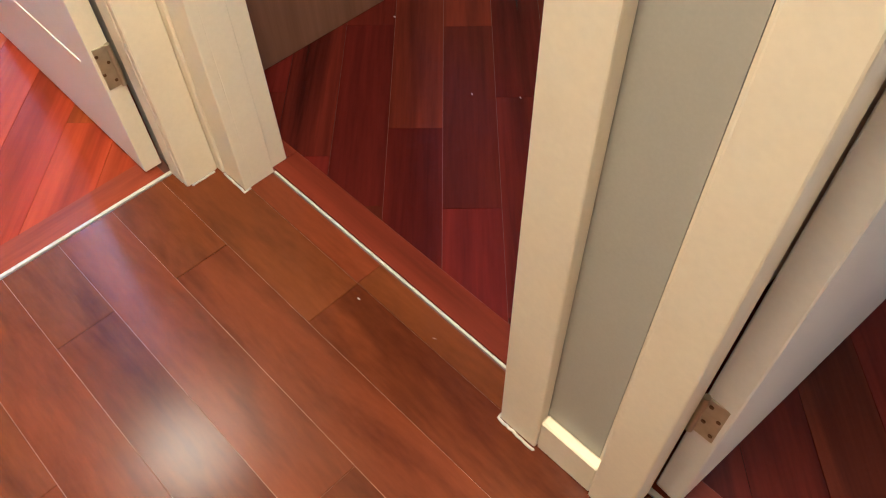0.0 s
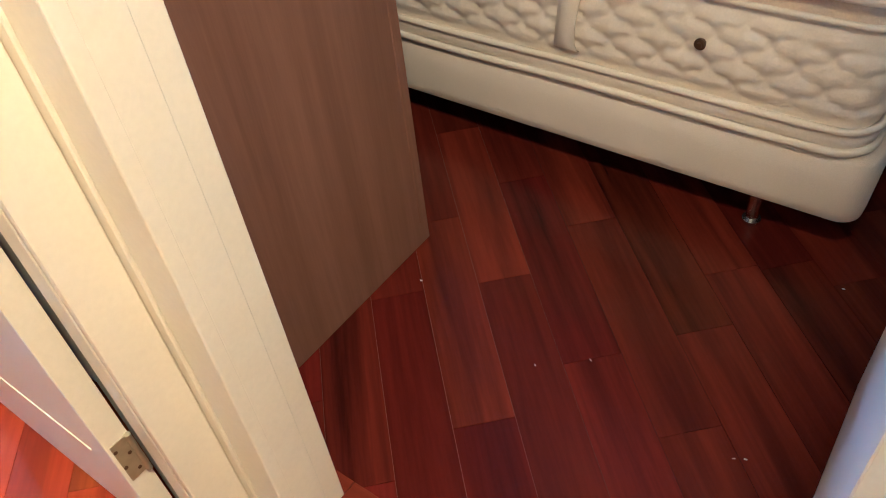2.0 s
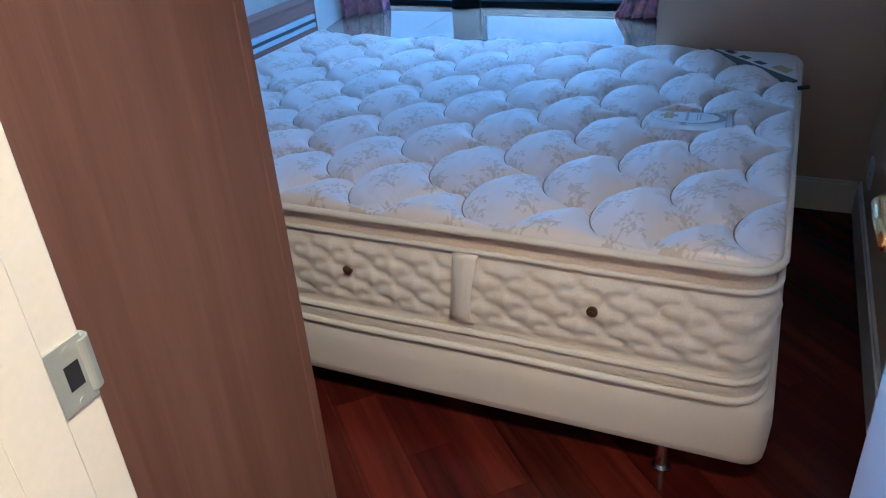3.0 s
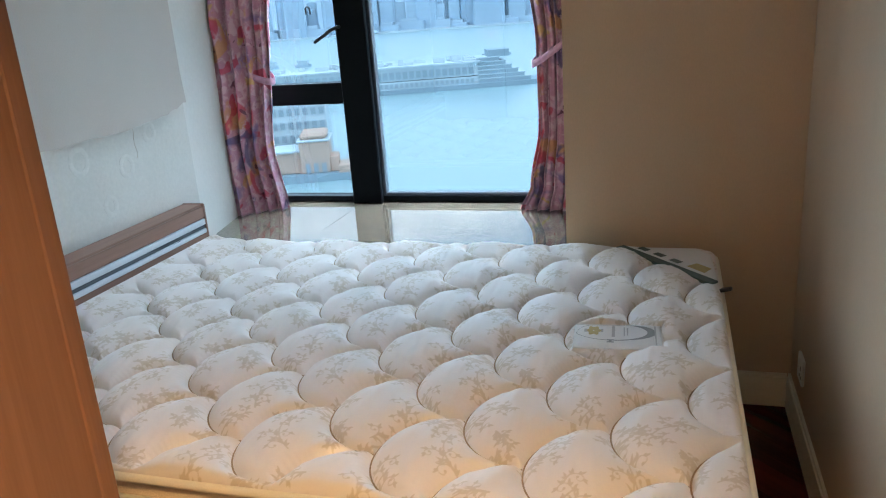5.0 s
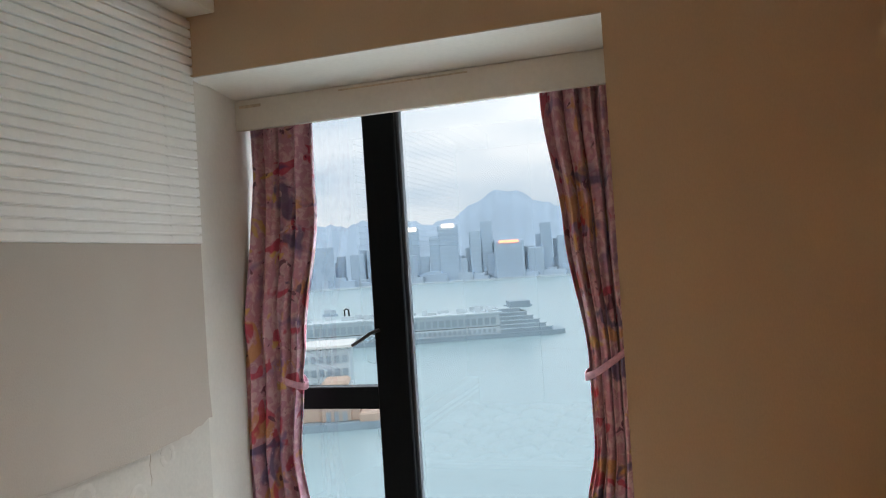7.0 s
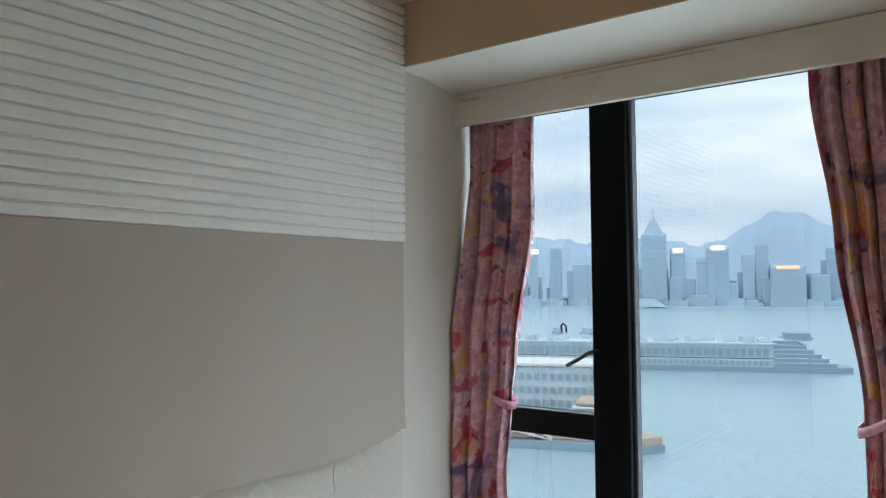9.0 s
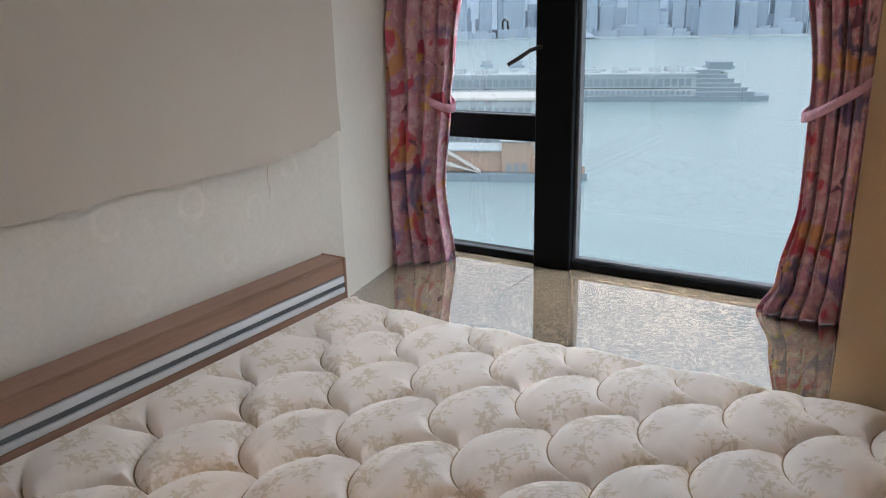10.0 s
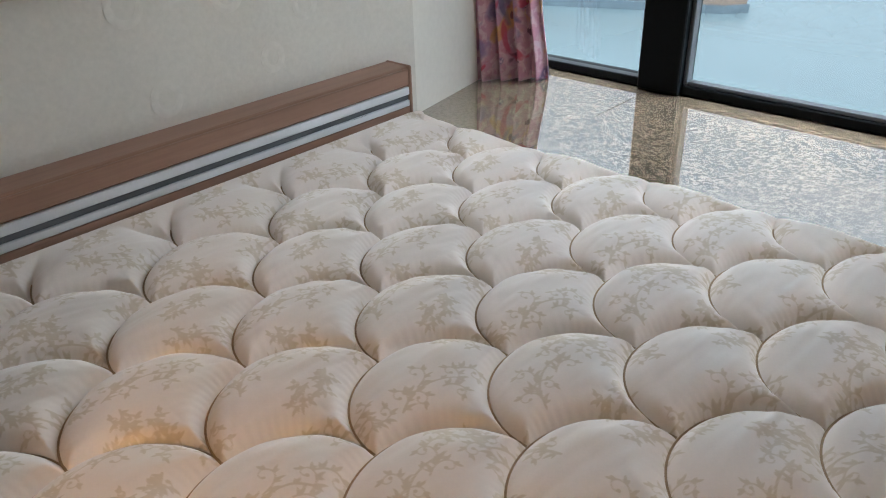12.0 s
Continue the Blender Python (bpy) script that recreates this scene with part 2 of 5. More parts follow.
M_TAG = mat("dark_green_tag", (0.10, 0.12, 0.10), 0.7, vary=0.1, fine=150)
M_OUTLET = mat("white_plastic", (0.78, 0.77, 0.73), 0.4, vary=0.02)


def damask(name):
    """Cream satin with sprays of tan scrolls; the cloth's own attribute says where the tan thread shows."""
    m = mat(name, (0.79, 0.70, 0.645), 0.34, vary=0.03, fine=250, bump=0.06, sheen=0.05, spec=1.0)
    n, l = m.node_tree.nodes, m.node_tree.links
    b = n["Principled BSDF"]
    base = b.inputs["Base Color"].links[0].from_socket
    weave = n.new("ShaderNodeAttribute")
    weave.attribute_name = "weave"
    mask = n.new("ShaderNodeMapRange")
    mask.inputs["From Min"].default_value, mask.inputs["From Max"].default_value = 0.0007, -0.0007
    mask.inputs["To Max"].default_value = 0.62
    l.new(weave.outputs["Fac"], mask.inputs["Value"])
    mix = n.new("ShaderNodeMix")
    mix.data_type = "RGBA"
    mix.inputs[7].default_value = (0.54, 0.42, 0.285, 1)
    l.new(mask.outputs[0], mix.inputs[0])
    l.new(base, mix.inputs[6])
    l.new(mix.outputs[2], b.inputs["Base Color"])
    return m


M_QUILT = damask("cream_damask")


def floral(name):
    """Pink curtain cotton with purple, orange, red and yellow flowers."""
    m = mat(name, (0.56, 0.275, 0.35), 0.85, vary=0.1, scale=20, fine=300, bump=0.3, sheen=0.2)
    n, l = m.node_tree.nodes, m.node_tree.links
    b = n["Principled BSDF"]
    last = b.inputs["Base Color"].links[0].from_socket
    co = n.new("ShaderNodeTexCoord")
    for scale, lo, hi, color, off in ((30, 0.46, 0.60, (0.70, 0.48, 0.53), 0), (6, 0.59, 0.68, (0.22, 0.15, 0.32), 3.1), (7.5, 0.60, 0.66, (0.62, 0.30, 0.10), 7.7), (8, 0.60, 0.64, (0.52, 0.025, 0.07), 11.3),
                                      (8.5, 0.635, 0.68, (0.66, 0.42, 0.12), 19.2), (7, 0.60, 0.67, (0.07, 0.06, 0.17), 23.9), (15, 0.66, 0.69, (0.10, 0.02, 0.05), 31.7), (17, 0.66, 0.70, (0.66, 0.48, 0.55), 37.3)):
        mp = n.new("ShaderNodeMapping")
        mp.inputs["Location"].default_value = (off, off * 1.7, off * 0.6)
        l.new(co.outputs["Object"], mp.inputs["Vector"])
        t = n.new("ShaderNodeTexNoise")
        t.inputs["Scale"].default_value, t.inputs["Detail"].default_value, t.inputs["Distortion"].default_value = scale, 2, 0.8
        l.new(mp.outputs[0], t.inputs["Vector"])
        r = n.new("ShaderNodeMapRange")
        r.inputs["From Min"].default_value, r.inputs["From Max"].default_value = lo, hi
        l.new(t.outputs["Fac"], r.inputs["Value"])
        mix = n.new("ShaderNodeMix")
        mix.data_type = "RGBA"
        mix.inputs[7].default_value = (*color, 1)
        r.inputs["To Max"].default_value = 0.8
        l.new(r.outputs[0], mix.inputs[0])
        l.new(last, mix.inputs[6])
        last = mix.outputs[2]
    l.new(last, b.inputs["Base Color"])
    return m


M_CURTAIN = floral("pink_floral_cotton")
M_TIE = mat("pink_tie_band", (0.56, 0.29, 0.36), 0.8, vary=0.2, scale=30)


def granite(name):
    """Polished brown granite with dark and pale grains."""
    m = mat(name, (0.017, 0.013, 0.0095), 0.05, vary=0.25, scale=20, fine=120, bump=0.0, rough_vary=0.03)
    n, l = m.node_tree.nodes, m.node_tree.links
    b = n["Principled BSDF"]
    last = b.inputs["Base Color"].links[0].from_socket
    co = n.new("ShaderNodeTexCoord")
    for scale, lo, hi, color in ((20, 0.54, 0.62, (0.02, 0.013, 0.008)), (70, 0.47, 0.55, (0.098, 0.067, 0.043)), (85, 0.53, 0.58, (0.002, 0.0016, 0.0012)), (150, 0.57, 0.61, (0.075, 0.06, 0.045))):
        t = n.new("ShaderNodeTexNoise")
        t.inputs["Scale"].default_value, t.inputs["Detail"].default_value = scale, 3
        l.new(co.outputs["Object"], t.inputs["Vector"])
        r = n.new("ShaderNodeMapRange")
        r.inputs["From Min"].default_value, r.inputs["From Max"].default_value = lo, hi
        l.new(t.outputs["Fac"], r.inputs["Value"])
        mix = n.new("ShaderNodeMix")
        mix.data_type = "RGBA"
        mix.inputs[7].default_value = (*color, 1)
        l.new(r.outputs[0], mix.inputs[0])
        l.new(last, mix.inputs[6])
        last = mix.outputs[2]
    l.new(last, b.inputs["Base Color"])
    b.inputs["Specular IOR Level"].default_value = 0.0
    polish = n.new("ShaderNodeBsdfGlossy")
    polish.inputs["Roughness"].default_value = 0.0
    fr = n.new("ShaderNodeFresnel")
    fr.inputs["IOR"].default_value = 6.0
    mx = n.new("ShaderNodeMixShader")
    pits = n.new("ShaderNodeTexNoise")
    pits.inputs["Scale"].default_value, pits.inputs["Detail"].default_value = 85, 3
    l.new(co.outputs["Object"], pits.inputs["Vector"])
    dull = n.new("ShaderNodeMapRange")
    dull.inputs["From Min"].default_value, dull.inputs["From Max"].default_value = 0.46, 0.60
    dull.inputs["To Min"].default_value, dull.inputs["To Max"].default_value = 1.0, 0.85
    l.new(pits.outputs["Fac"], dull.inputs["Value"])
    gloss = n.new("ShaderNodeMath")
    gloss.operation = "MULTIPLY"
    l.new(fr.outputs[0], gloss.inputs[0])
    l.new(dull.outputs[0], gloss.inputs[1])
    l.new(gloss.outputs[0], mx.inputs[0])
    l.new(b.outputs[0], mx.inputs[1])
    l.new(polish.outputs[0], mx.inputs[2])
    l.new(mx.outputs[0], n["Material Output"].inputs["Surface"])
    return m


M_GRANITE = granite("brown_granite")

M_GLASS = bpy.data.materials.new("tinted_glass")
M_GLASS.use_nodes = True
_n, _l = M_GLASS.node_tree.nodes, M_GLASS.node_tree.links
_n.clear()
_o = _n.new("ShaderNodeOutputMaterial")
_t = _n.new("ShaderNodeBsdfTransparent")
_t.inputs["Color"].default_value = (0.0190, 0.0193, 0.0193, 1)
_g = _n.new("ShaderNodeBsdfGlossy")
_g.inputs["Roughness"].default_value = 0.01
_f = _n.new("ShaderNodeFresnel")
_f.inputs["IOR"].default_value = 1.3
_m = _n.new("ShaderNodeMixShader")
_l.new(_f.outputs[0], _m.inputs[0])
_l.new(_t.outputs[0], _m.inputs[1])
_l.new(_g.outputs[0], _m.inputs[2])
_l.new(_m.outputs[0], _o.inputs["Surface"])

M_WATER = mat("harbour_water", (0.335, 0.475, 0.50), 0.30, vary=0.10, scale=0.02, fine=0.5, bump=0.08, dist=0.6, stretch=(0.6, 1.6, 1))
# air haze over the far shore is put into these base colours
M_FAR = mat("hazed_tower_cladding", (0.415, 0.53, 0.63), 0.8, vary=0.12, scale=0.01, fine=0.05, bump=0, rand=0.05)
M_FAR_PALE = mat("hazed_pale_cladding", (0.445, 0.56, 0.65), 0.8, vary=0.1, scale=0.01, fine=0.05, bump=0, rand=0.05)
M_FAR_BAND = mat("hazed_band", (0.405, 0.52, 0.62), 0.8, vary=0.1, scale=0.01, fine=0.05, bump=0)
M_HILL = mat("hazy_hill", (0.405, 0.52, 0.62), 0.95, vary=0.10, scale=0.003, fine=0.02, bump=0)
# pier tones carry haze too: concrete blued, dark parts lifted to blue-grey
M_QUAY = mat("hazed_concrete", (0.57, 0.66, 0.695), 0.8, vary=0.1, scale=0.02, fine=0.2, bump=0)
M_QUAY_DARK = mat("hazed_quay_dark", (0.29, 0.385, 0.44), 0.7, vary=0.1, scale=0.05, fine=0.4, bump=0)
M_SHED = mat("terracotta_shed", (0.60, 0.43, 0.34), 0.8, vary=0.1, scale=0.03, fine=0.3, bump=0)


def glow(name, color, power):
    m = bpy.data.materials.new(name)
    m.use_nodes = True
    b = m.node_tree.nodes["Principled BSDF"]
    b.inputs["Base Color"].default_value = (*color, 1)
    b.inputs["Emission Color"].default_value = (*color, 1)
    b.inputs["Emission Strength"].default_value = power
    return m


M_SIGN_W = glow("white_lit_sign", (1.0, 0.92, 0.8), 150.0)
M_SIGN_R = glow("red_lit_sign", (1.0, 0.30, 0.18), 100.0)

# ---- building helpers ----


def add_box(bm, x0, x1, y0, y1, z0, z1):
    v = [bm.verts.new((x, y, z)) for z in (z0, z1) for y in (y0, y1) for x in (x0, x1)]
    for q in ((0, 2, 3, 1), (4, 5, 7, 6), (0, 1, 5, 4), (2, 6, 7, 3), (0, 4, 6, 2), (1, 3, 7, 5)):
        bm.faces.new([v[i] for i in q])
    return v


def box(x0, x1, y0, y1, z0, z1, bevel=0.0, seg=1):
    bm = bmesh.new()
    add_box(bm, min(x0, x1), max(x0, x1), min(y0, y1), max(y0, y1), min(z0, z1), max(z0, z1))
    if bevel:
        bmesh.ops.bevel(bm, geom=list(bm.edges), offset=bevel, segments=seg, affect="EDGES", profile=0.5)
    return bm


def prism(poly, z0, z1, chamfer=0.0):
    """An upright prism over a counter-clockwise outline, its top edge cut back a little."""
    bm = bmesh.new()
    lo = [bm.verts.new((x, y, z0)) for x, y in poly]
    hi = [bm.verts.new((x, y, z1 - chamfer)) for x, y in poly]
    n = len(poly)
    for i in range(n):
        bm.faces.new((lo[i], lo[(i + 1) % n], hi[(i + 1) % n], hi[i]))
    if chamfer:
        cx, cy = sum(p[0] for p in poly) / n, sum(p[1] for p in poly) / n
        top = []
        for x, y in poly:
            d = max(0.001, math.hypot(x - cx, y - cy))
            k = max(0.0, 1 - chamfer * 1.6 / d)
            top.append(bm.verts.new((cx + (x - cx) * k, cy + (y - cy) * k, z1)))
        for i in range(n):
            bm.faces.new((hi[i], hi[(i + 1) % n], top[(i + 1) % n], top[i]))
        hi = top
    bm.faces.new(hi)
    bm.faces.new(lo[::-1])
    return bm


def cylinder(center, r, h, axis="z", seg=20, r2=None, bevel=0.0):
    bm = bmesh.new()
    bmesh.ops.create_cone(bm, cap_ends=True, segments=seg, radius1=r, radius2=r if r2 is None else r2, depth=h)
    if bevel:
        bmesh.ops.bevel(bm, geom=[e for e in bm.edges if e.is_boundary or len(e.link_faces) == 2 and any(len(f.verts) > 4 for f in e.link_faces)], offset=bevel, segments=2, affect="EDGES")
    turn = {"z": Matrix(), "x": Matrix.Rotation(radians(90), 4, "Y"), "y": Matrix.Rotation(radians(90), 4, "X")}[axis]
    bm.transform(Matrix.Translation(center) @ turn)
    return bm


def mesh_of(name, bm, material, smooth=False):
    bmesh.ops.recalc_face_normals(bm, faces=bm.faces)
    me = bpy.data.meshes.new(name)
    bm.to_mesh(me)
    bm.free()
    me.materials.append(material)
    if smooth:
        for p in me.polygons:
            p.use_smooth = True
    return me


def thing(name, at, label, category, group="", kind=""):
    e = new(name)
    e.location = at
    e.empty_display_size = 0.1
    return tagged(e, label, category, group, kind)


def part(name, bm, material, parent, label="", smooth=False, kind=""):
    """One mesh, built in world places, under a thing or a part."""
    ob = new(name, mesh_of(name, bm, material, smooth))
    ob.parent = parent
    top, inv = parent, Matrix.Translation(parent.location)
    while top.parent:
        top = top.parent
    if parent.parent is None:
        ob.matrix_parent_inverse = inv.inverted()
    else:
        ob.matrix_parent_inverse = Matrix()
    return tagged(ob, label, kind=kind)


def solid(name, bm, material, label, category, kind="", group="", smooth=False):
    ob = new(name, mesh_of(name, bm, material, smooth))
    return tagged(ob, label, category, group, kind)


def structure(name, bm, material, label="", category="", smooth=False):
    return solid(name, bm, material, label, category, kind="structure", smooth=smooth)


def join(*bms):
    out = bmesh.new()
    for b in bms:
        me = bpy.data.meshes.new("tmp")
        b.to_mesh(me)
        out.from_mesh(me)
        b.free()
        bpy.data.meshes.remove(me)
    return out


def tube(points, r, seg=8, closed=False):
    """A round cord along a line of points."""
    bm = bmesh.new()
    pts = [Vector(p) for p in points]
    n = len(pts)
    rings = []
    for i, p in enumerate(pts):
        a = pts[(i - 1) % n] if closed or i else pts[i]
        b = pts[(i + 1) % n] if closed or i < n - 1 else pts[i]
        d = (b - a).normalized()
        u = d.cross(Vector((0, 0, 1)))
        if u.length < 1e-3:
            u = Vector((1, 0, 0))
        u.normalize()
        w = d.cross(u)
        rings.append([bm.verts.new(p + r * (math.cos(2 * math.pi * k / seg) * u + math.sin(2 * math.pi * k / seg) * w)) for k in range(seg)])
    for i in range(n if closed else n - 1):
        A, B = rings[i], rings[(i + 1) % n]
        for k in range(seg):
            bm.faces.new((A[k], A[(k + 1) % seg], B[(k + 1) % seg], B[k]))
    if not closed:
        bm.faces.new(rings[0][::-1])
        bm.faces.new(rings[-1])
    return bm


def clip_poly(poly, x0, x1, y0, y1):
    """The part of a convex outline inside a rectangle."""
    for axis, lim, sign in ((0, x0, 1), (0, x1, -1), (1, y0, 1), (1, y1, -1)):
        out = []
        for i, p in enumerate(poly):
            q = poly[(i + 1) % len(poly)]
            a, b = sign * (p[axis] - lim), sign * (q[axis] - lim)
            if a >= 0:
                out.append(p)
            if (a > 0) != (b > 0) and a != b:
                k = a / (a - b)
                out.append((p[0] + k * (q[0] - p[0]), p[1] + k * (q[1] - p[1])))
        poly = out
        if len(poly) < 3:
            return []
    return poly


# ---- large structure ----
WALL_X, RIGHT_X = -2.362, -0.163
SOUTH_Y, HALL_Y, PIER_Y, WIN_Y = 0.542, 0.455, 3.050, 3.700
CEIL, HALL_CEIL, SILL_Z = 2.80, 2.45, 0.552
JAMB_L, JAMB_R = -0.945, -0.243
BAY_R, BAY_L = -0.912, -2.362
HEAD_Z, DOOR_Z = 2.318, 2.05
LEFT_X = -1.055

floor = structure("floor", box(-2.7, 1.6, -1.6, 3.2, -0.12, -0.0035), M_GAP, "dark sub-floor under the hardwood planks", "floor")

structure("floor_hall_bed", box(-1.093, 1.2, -1.07, 0.498, -0.004, -0.0026), mat("pale_joint_filler", (0.36, 0.17, 0.095), 0.7, vary=0.3, scale=9), "pale filler between the hall planks", "floor")

# walls of the bedroom
structure("wall_west", box(WALL_X - 0.15, WALL_X, SOUTH_Y - 0.1, PIER_Y, -0.1, CEIL), M_BARE, "bare off-white plaster wall behind the bed head, with old glue marks", "wall")
structure("wall_east", box(RIGHT_X, RIGHT_X + 0.09, SOUTH_Y + 0.002, PIER_Y + 0.1, -0.1, CEIL), M_WALL, "beige papered bedroom wall", "wall")
structure("wall_north", join(box(BAY_R, RIGHT_X - 0.002, PIER_Y, WIN_Y + 0.15, -0.1, CEIL), box(BAY_L - 0.19, BAY_R, PIER_Y, PIER_Y + 0.12, HEAD_Z, CEIL),
                             box(BAY_L - 0.19, BAY_R, PIER_Y + 0.005, PIER_Y + 0.12, -0.1, SILL_Z - 0.035)), M_WALL, "beige papered wall with a window bay cut in", "wall")
structure("bay_reveal", prism([(-2.62, PIER_Y), (BAY_L, PIER_Y), (-2.525, WIN_Y + 0.14), (-2.62, WIN_Y + 0.14)], 0.0, 2.6), M_REVEAL, "white painted splayed side of the window bay", "wall")
structure("bay_ceiling", join(box(-2.58, BAY_R + 0.002, PIER_Y + 0.118, WIN_Y + 0.15, HEAD_Z + 0.004, HEAD_Z + 0.1), box(-2.38, BAY_R - 0.001, PIER_Y + 0.002, PIER_Y + 0.119, HEAD_Z - 0.004, HEAD_Z + 0.002)),
          M_REVEAL, "white painted ceiling of the window bay", "ceiling")
structure("curtain_pelmet", box(-2.50, BAY_R - 0.002, 3.474, 3.500, 2.196, HEAD_Z + 0.002, 0.002), M_REVEAL, "white painted pelmet board with brown water stains", "pelmet")
structure("wall_south", join(box(-2.6, JAMB_L - 0.042, HALL_Y, SOUTH_Y, -0.1, CEIL), box(JAMB_R + 0.042, -0.0745, HALL_Y, SOUTH_Y, -0.1, CEIL), box(JAMB_L - 0.042, JAMB_R + 0.042, HALL_Y, SOUTH_Y, DOOR_Z + 0.03, CEIL)),
          M_HALL_WALL, "grey papered wall between the hall and the bedroom", "wall")
structure("wall_hall_right", join(box(0.75, 1.6, HALL_Y, SOUTH_Y, -0.1, CEIL), box(-0.05, 0.75, HALL_Y, SOUTH_Y, DOOR_Z + 0.03, CEIL)), M_HALL_WALL, "grey papered hall wall over the side door", "wall")
structure("ceiling", box(-2.6, -0.08, SOUTH_Y, PIER_Y + 0.1, CEIL, CEIL + 0.1), M_CEIL, "white painted bedroom ceiling", "ceiling")
structure("ceiling_hall", box(-2.7, 1.6, -1.6, HALL_Y, HALL_CEIL, HALL_CEIL + 0.1), M_CEIL, "white painted hall ceiling", "ceiling")
structure("ceiling_right_room", box(-0.08, 1.6, SOUTH_Y, 2.6, HALL_CEIL, HALL_CEIL + 0.1), M_CEIL, "white painted side room ceiling", "ceiling")
structure("cove_ledge", box(WALL_X + 0.001, -2.238, SOUTH_Y, PIER_Y - 0.001, 2.530, 2.655, 0.004), M_CEIL, "white box ledge along the top of the bed wall", "ledge")
bm = bmesh.new()
for k in range(5):
    add_box(bm, WALL_X + 0.126, RIGHT_X - 0.001, PIER_Y - 0.014 - 0.016 * k, PIER_Y - 0.001, 2.630 + 0.033 * k, 2.658 + 0.033 * k)
structure("cornice", bm, M_CEIL, "stepped white plaster cornice under the ceiling", "cornice")

# walls of the hall and of the rooms beside it
structure("wall_hall_left", join(box(LEFT_X - 0.10, LEFT_X, 0.36, HALL_Y, -0.1, HALL_CEIL), box(LEFT_X - 0.10, LEFT_X, -1.6, -0.38, -0.1, HALL_CEIL), box(LEFT_X - 0.10, LEFT_X, -0.38, 0.36, DOOR_Z + 0.03, HALL_CEIL)),
          M_HALL_WALL, "grey papered hall wall with a door opening", "wall")
# the hall's back and end walls are unseen, made pale to bounce lamp light
structure("wall_hall_back_unseen", box(-2.7, 1.6, -1.7, -1.6, -0.1, HALL_CEIL), M_REVEAL, "unseen pale hall wall added to bounce lamp light", "wall")
structure("wall_hall_end_unseen", box(1.6, 1.7, -1.7, 2.7, -0.1, HALL_CEIL), M_REVEAL, "unseen pale hall wall added to bounce lamp light", "wall")
structure("wall_side_room", box(-2.8, -2.7, -1.7, HALL_Y, -0.1, HALL_CEIL), M_REVEAL, "plain side room wall", "wall")
structure("wall_right_room", box(-0.08, 1.6, 2.6, 2.7, -0.1, HALL_CEIL), M_WALL, "plain side room wall", "wall")

# base boards
structure("baseboard_north", join(box(BAY_R - 0.02, RIGHT_X - 0.014, PIER_Y - 0.014, PIER_Y - 0.001, 0, 0.11), box(BAY_R - 0.02, RIGHT_X - 0.014, PIER_Y - 0.009, PIER_Y - 0.001, 0.11, 0.122)), M_TRIM, "cream painted base board", "base board")
structure("baseboard_east", join(box(RIGHT_X - 0.014, RIGHT_X - 0.001, SOUTH_Y, PIER_Y - 0.001, 0, 0.11), box(RIGHT_X - 0.009, RIGHT_X - 0.001, SOUTH_Y, PIER_Y - 0.001, 0.11, 0.122)), M_TRIM, "cream painted base board", "base board")
structure("baseboard_hall", box(-0.1695, -0.0635, HALL_Y - 0.020, HALL_Y - 0.001, 0, 0.09, 0.003), M_TRIM, "cream painted base board between two door casings", "base board")

# door linings and casings
LIN = HALL_Y - 0.004
structure("door_frame_bedroom", join(box(JAMB_L - 0.03, JAMB_L, LIN, 0.503, 0, DOOR_Z, 0.002), box(JAMB_L - 0.042, JAMB_L - 0.012, 0.502, SOUTH_Y + 0.003, 0, DOOR_Z, 0.002), box(JAMB_R, JAMB_R + 0.03, LIN, 0.503, 0, DOOR_Z, 0.002), box(JAMB_R + 0.012, JAMB_R + 0.042, 0.502, SOUTH_Y + 0.003, 0, DOOR_Z, 0.002),
                                     box(JAMB_L - 0.03, JAMB_R + 0.03, LIN, SOUTH_Y + 0.004, DOOR_Z, DOOR_Z + 0.03, 0.002)),
          M_TRIM, "cream painted door lining with a stop", "door frame")


def casing(name, x0, x1, y):
    """An upright flat casing board on a wall that faces -y."""
    return structure(name, box(x0, x1, y - 0.024, y, 0, DOOR_Z + 0.06, 0.003, 2), M_TRIM, "cream painted flat door casing", "casing")


casing("trim_bedroom_left", -1.018, JAMB_L, HALL_Y - 0.0005)
casing("trim_bedroom_right", JAMB_R, -0.170, HALL_Y - 0.0005)
casing("trim_right_door", -0.063, 0.002, HALL_Y - 0.0005)
structure("trim_bedroom_head", box(-1.018, -0.170, HALL_Y - 0.0165, HALL_Y - 0.0005, DOOR_Z + 0.062, DOOR_Z + 0.13, 0.003), M_TRIM, "cream painted door casing over the door", "casing")
structure("trim_left_door", box(LEFT_X + 0.0005, LEFT_X + 0.018, 0.3520, 0.426, 0, DOOR_Z + 0.06, 0.004, 2), M_TRIM, "cream painted moulded door casing", "casing")
structure("trim_corner", box(LEFT_X + 0.0006, -1.0185, 0.4265, HALL_Y - 0.0006, 0, DOOR_Z + 0.06, 0.002), M_TRIM, "cream painted corner fillet between two door casings", "casing")
structure("door_frame_left", join(box(LEFT_X - 0.045, LEFT_X - 0.0002, 0.3515, 0.3595, 0, DOOR_Z, 0.001), box(LEFT_X - 0.10, LEFT_X + 0.004, -0.379, -0.355, 0, DOOR_Z, 0.002), box(LEFT_X - 0.10, LEFT_X + 0.004, -0.355, 0.340, DOOR_Z, DOOR_Z + 0.028, 0.002)),
          M_TRIM, "cream painted door lining", "door frame")
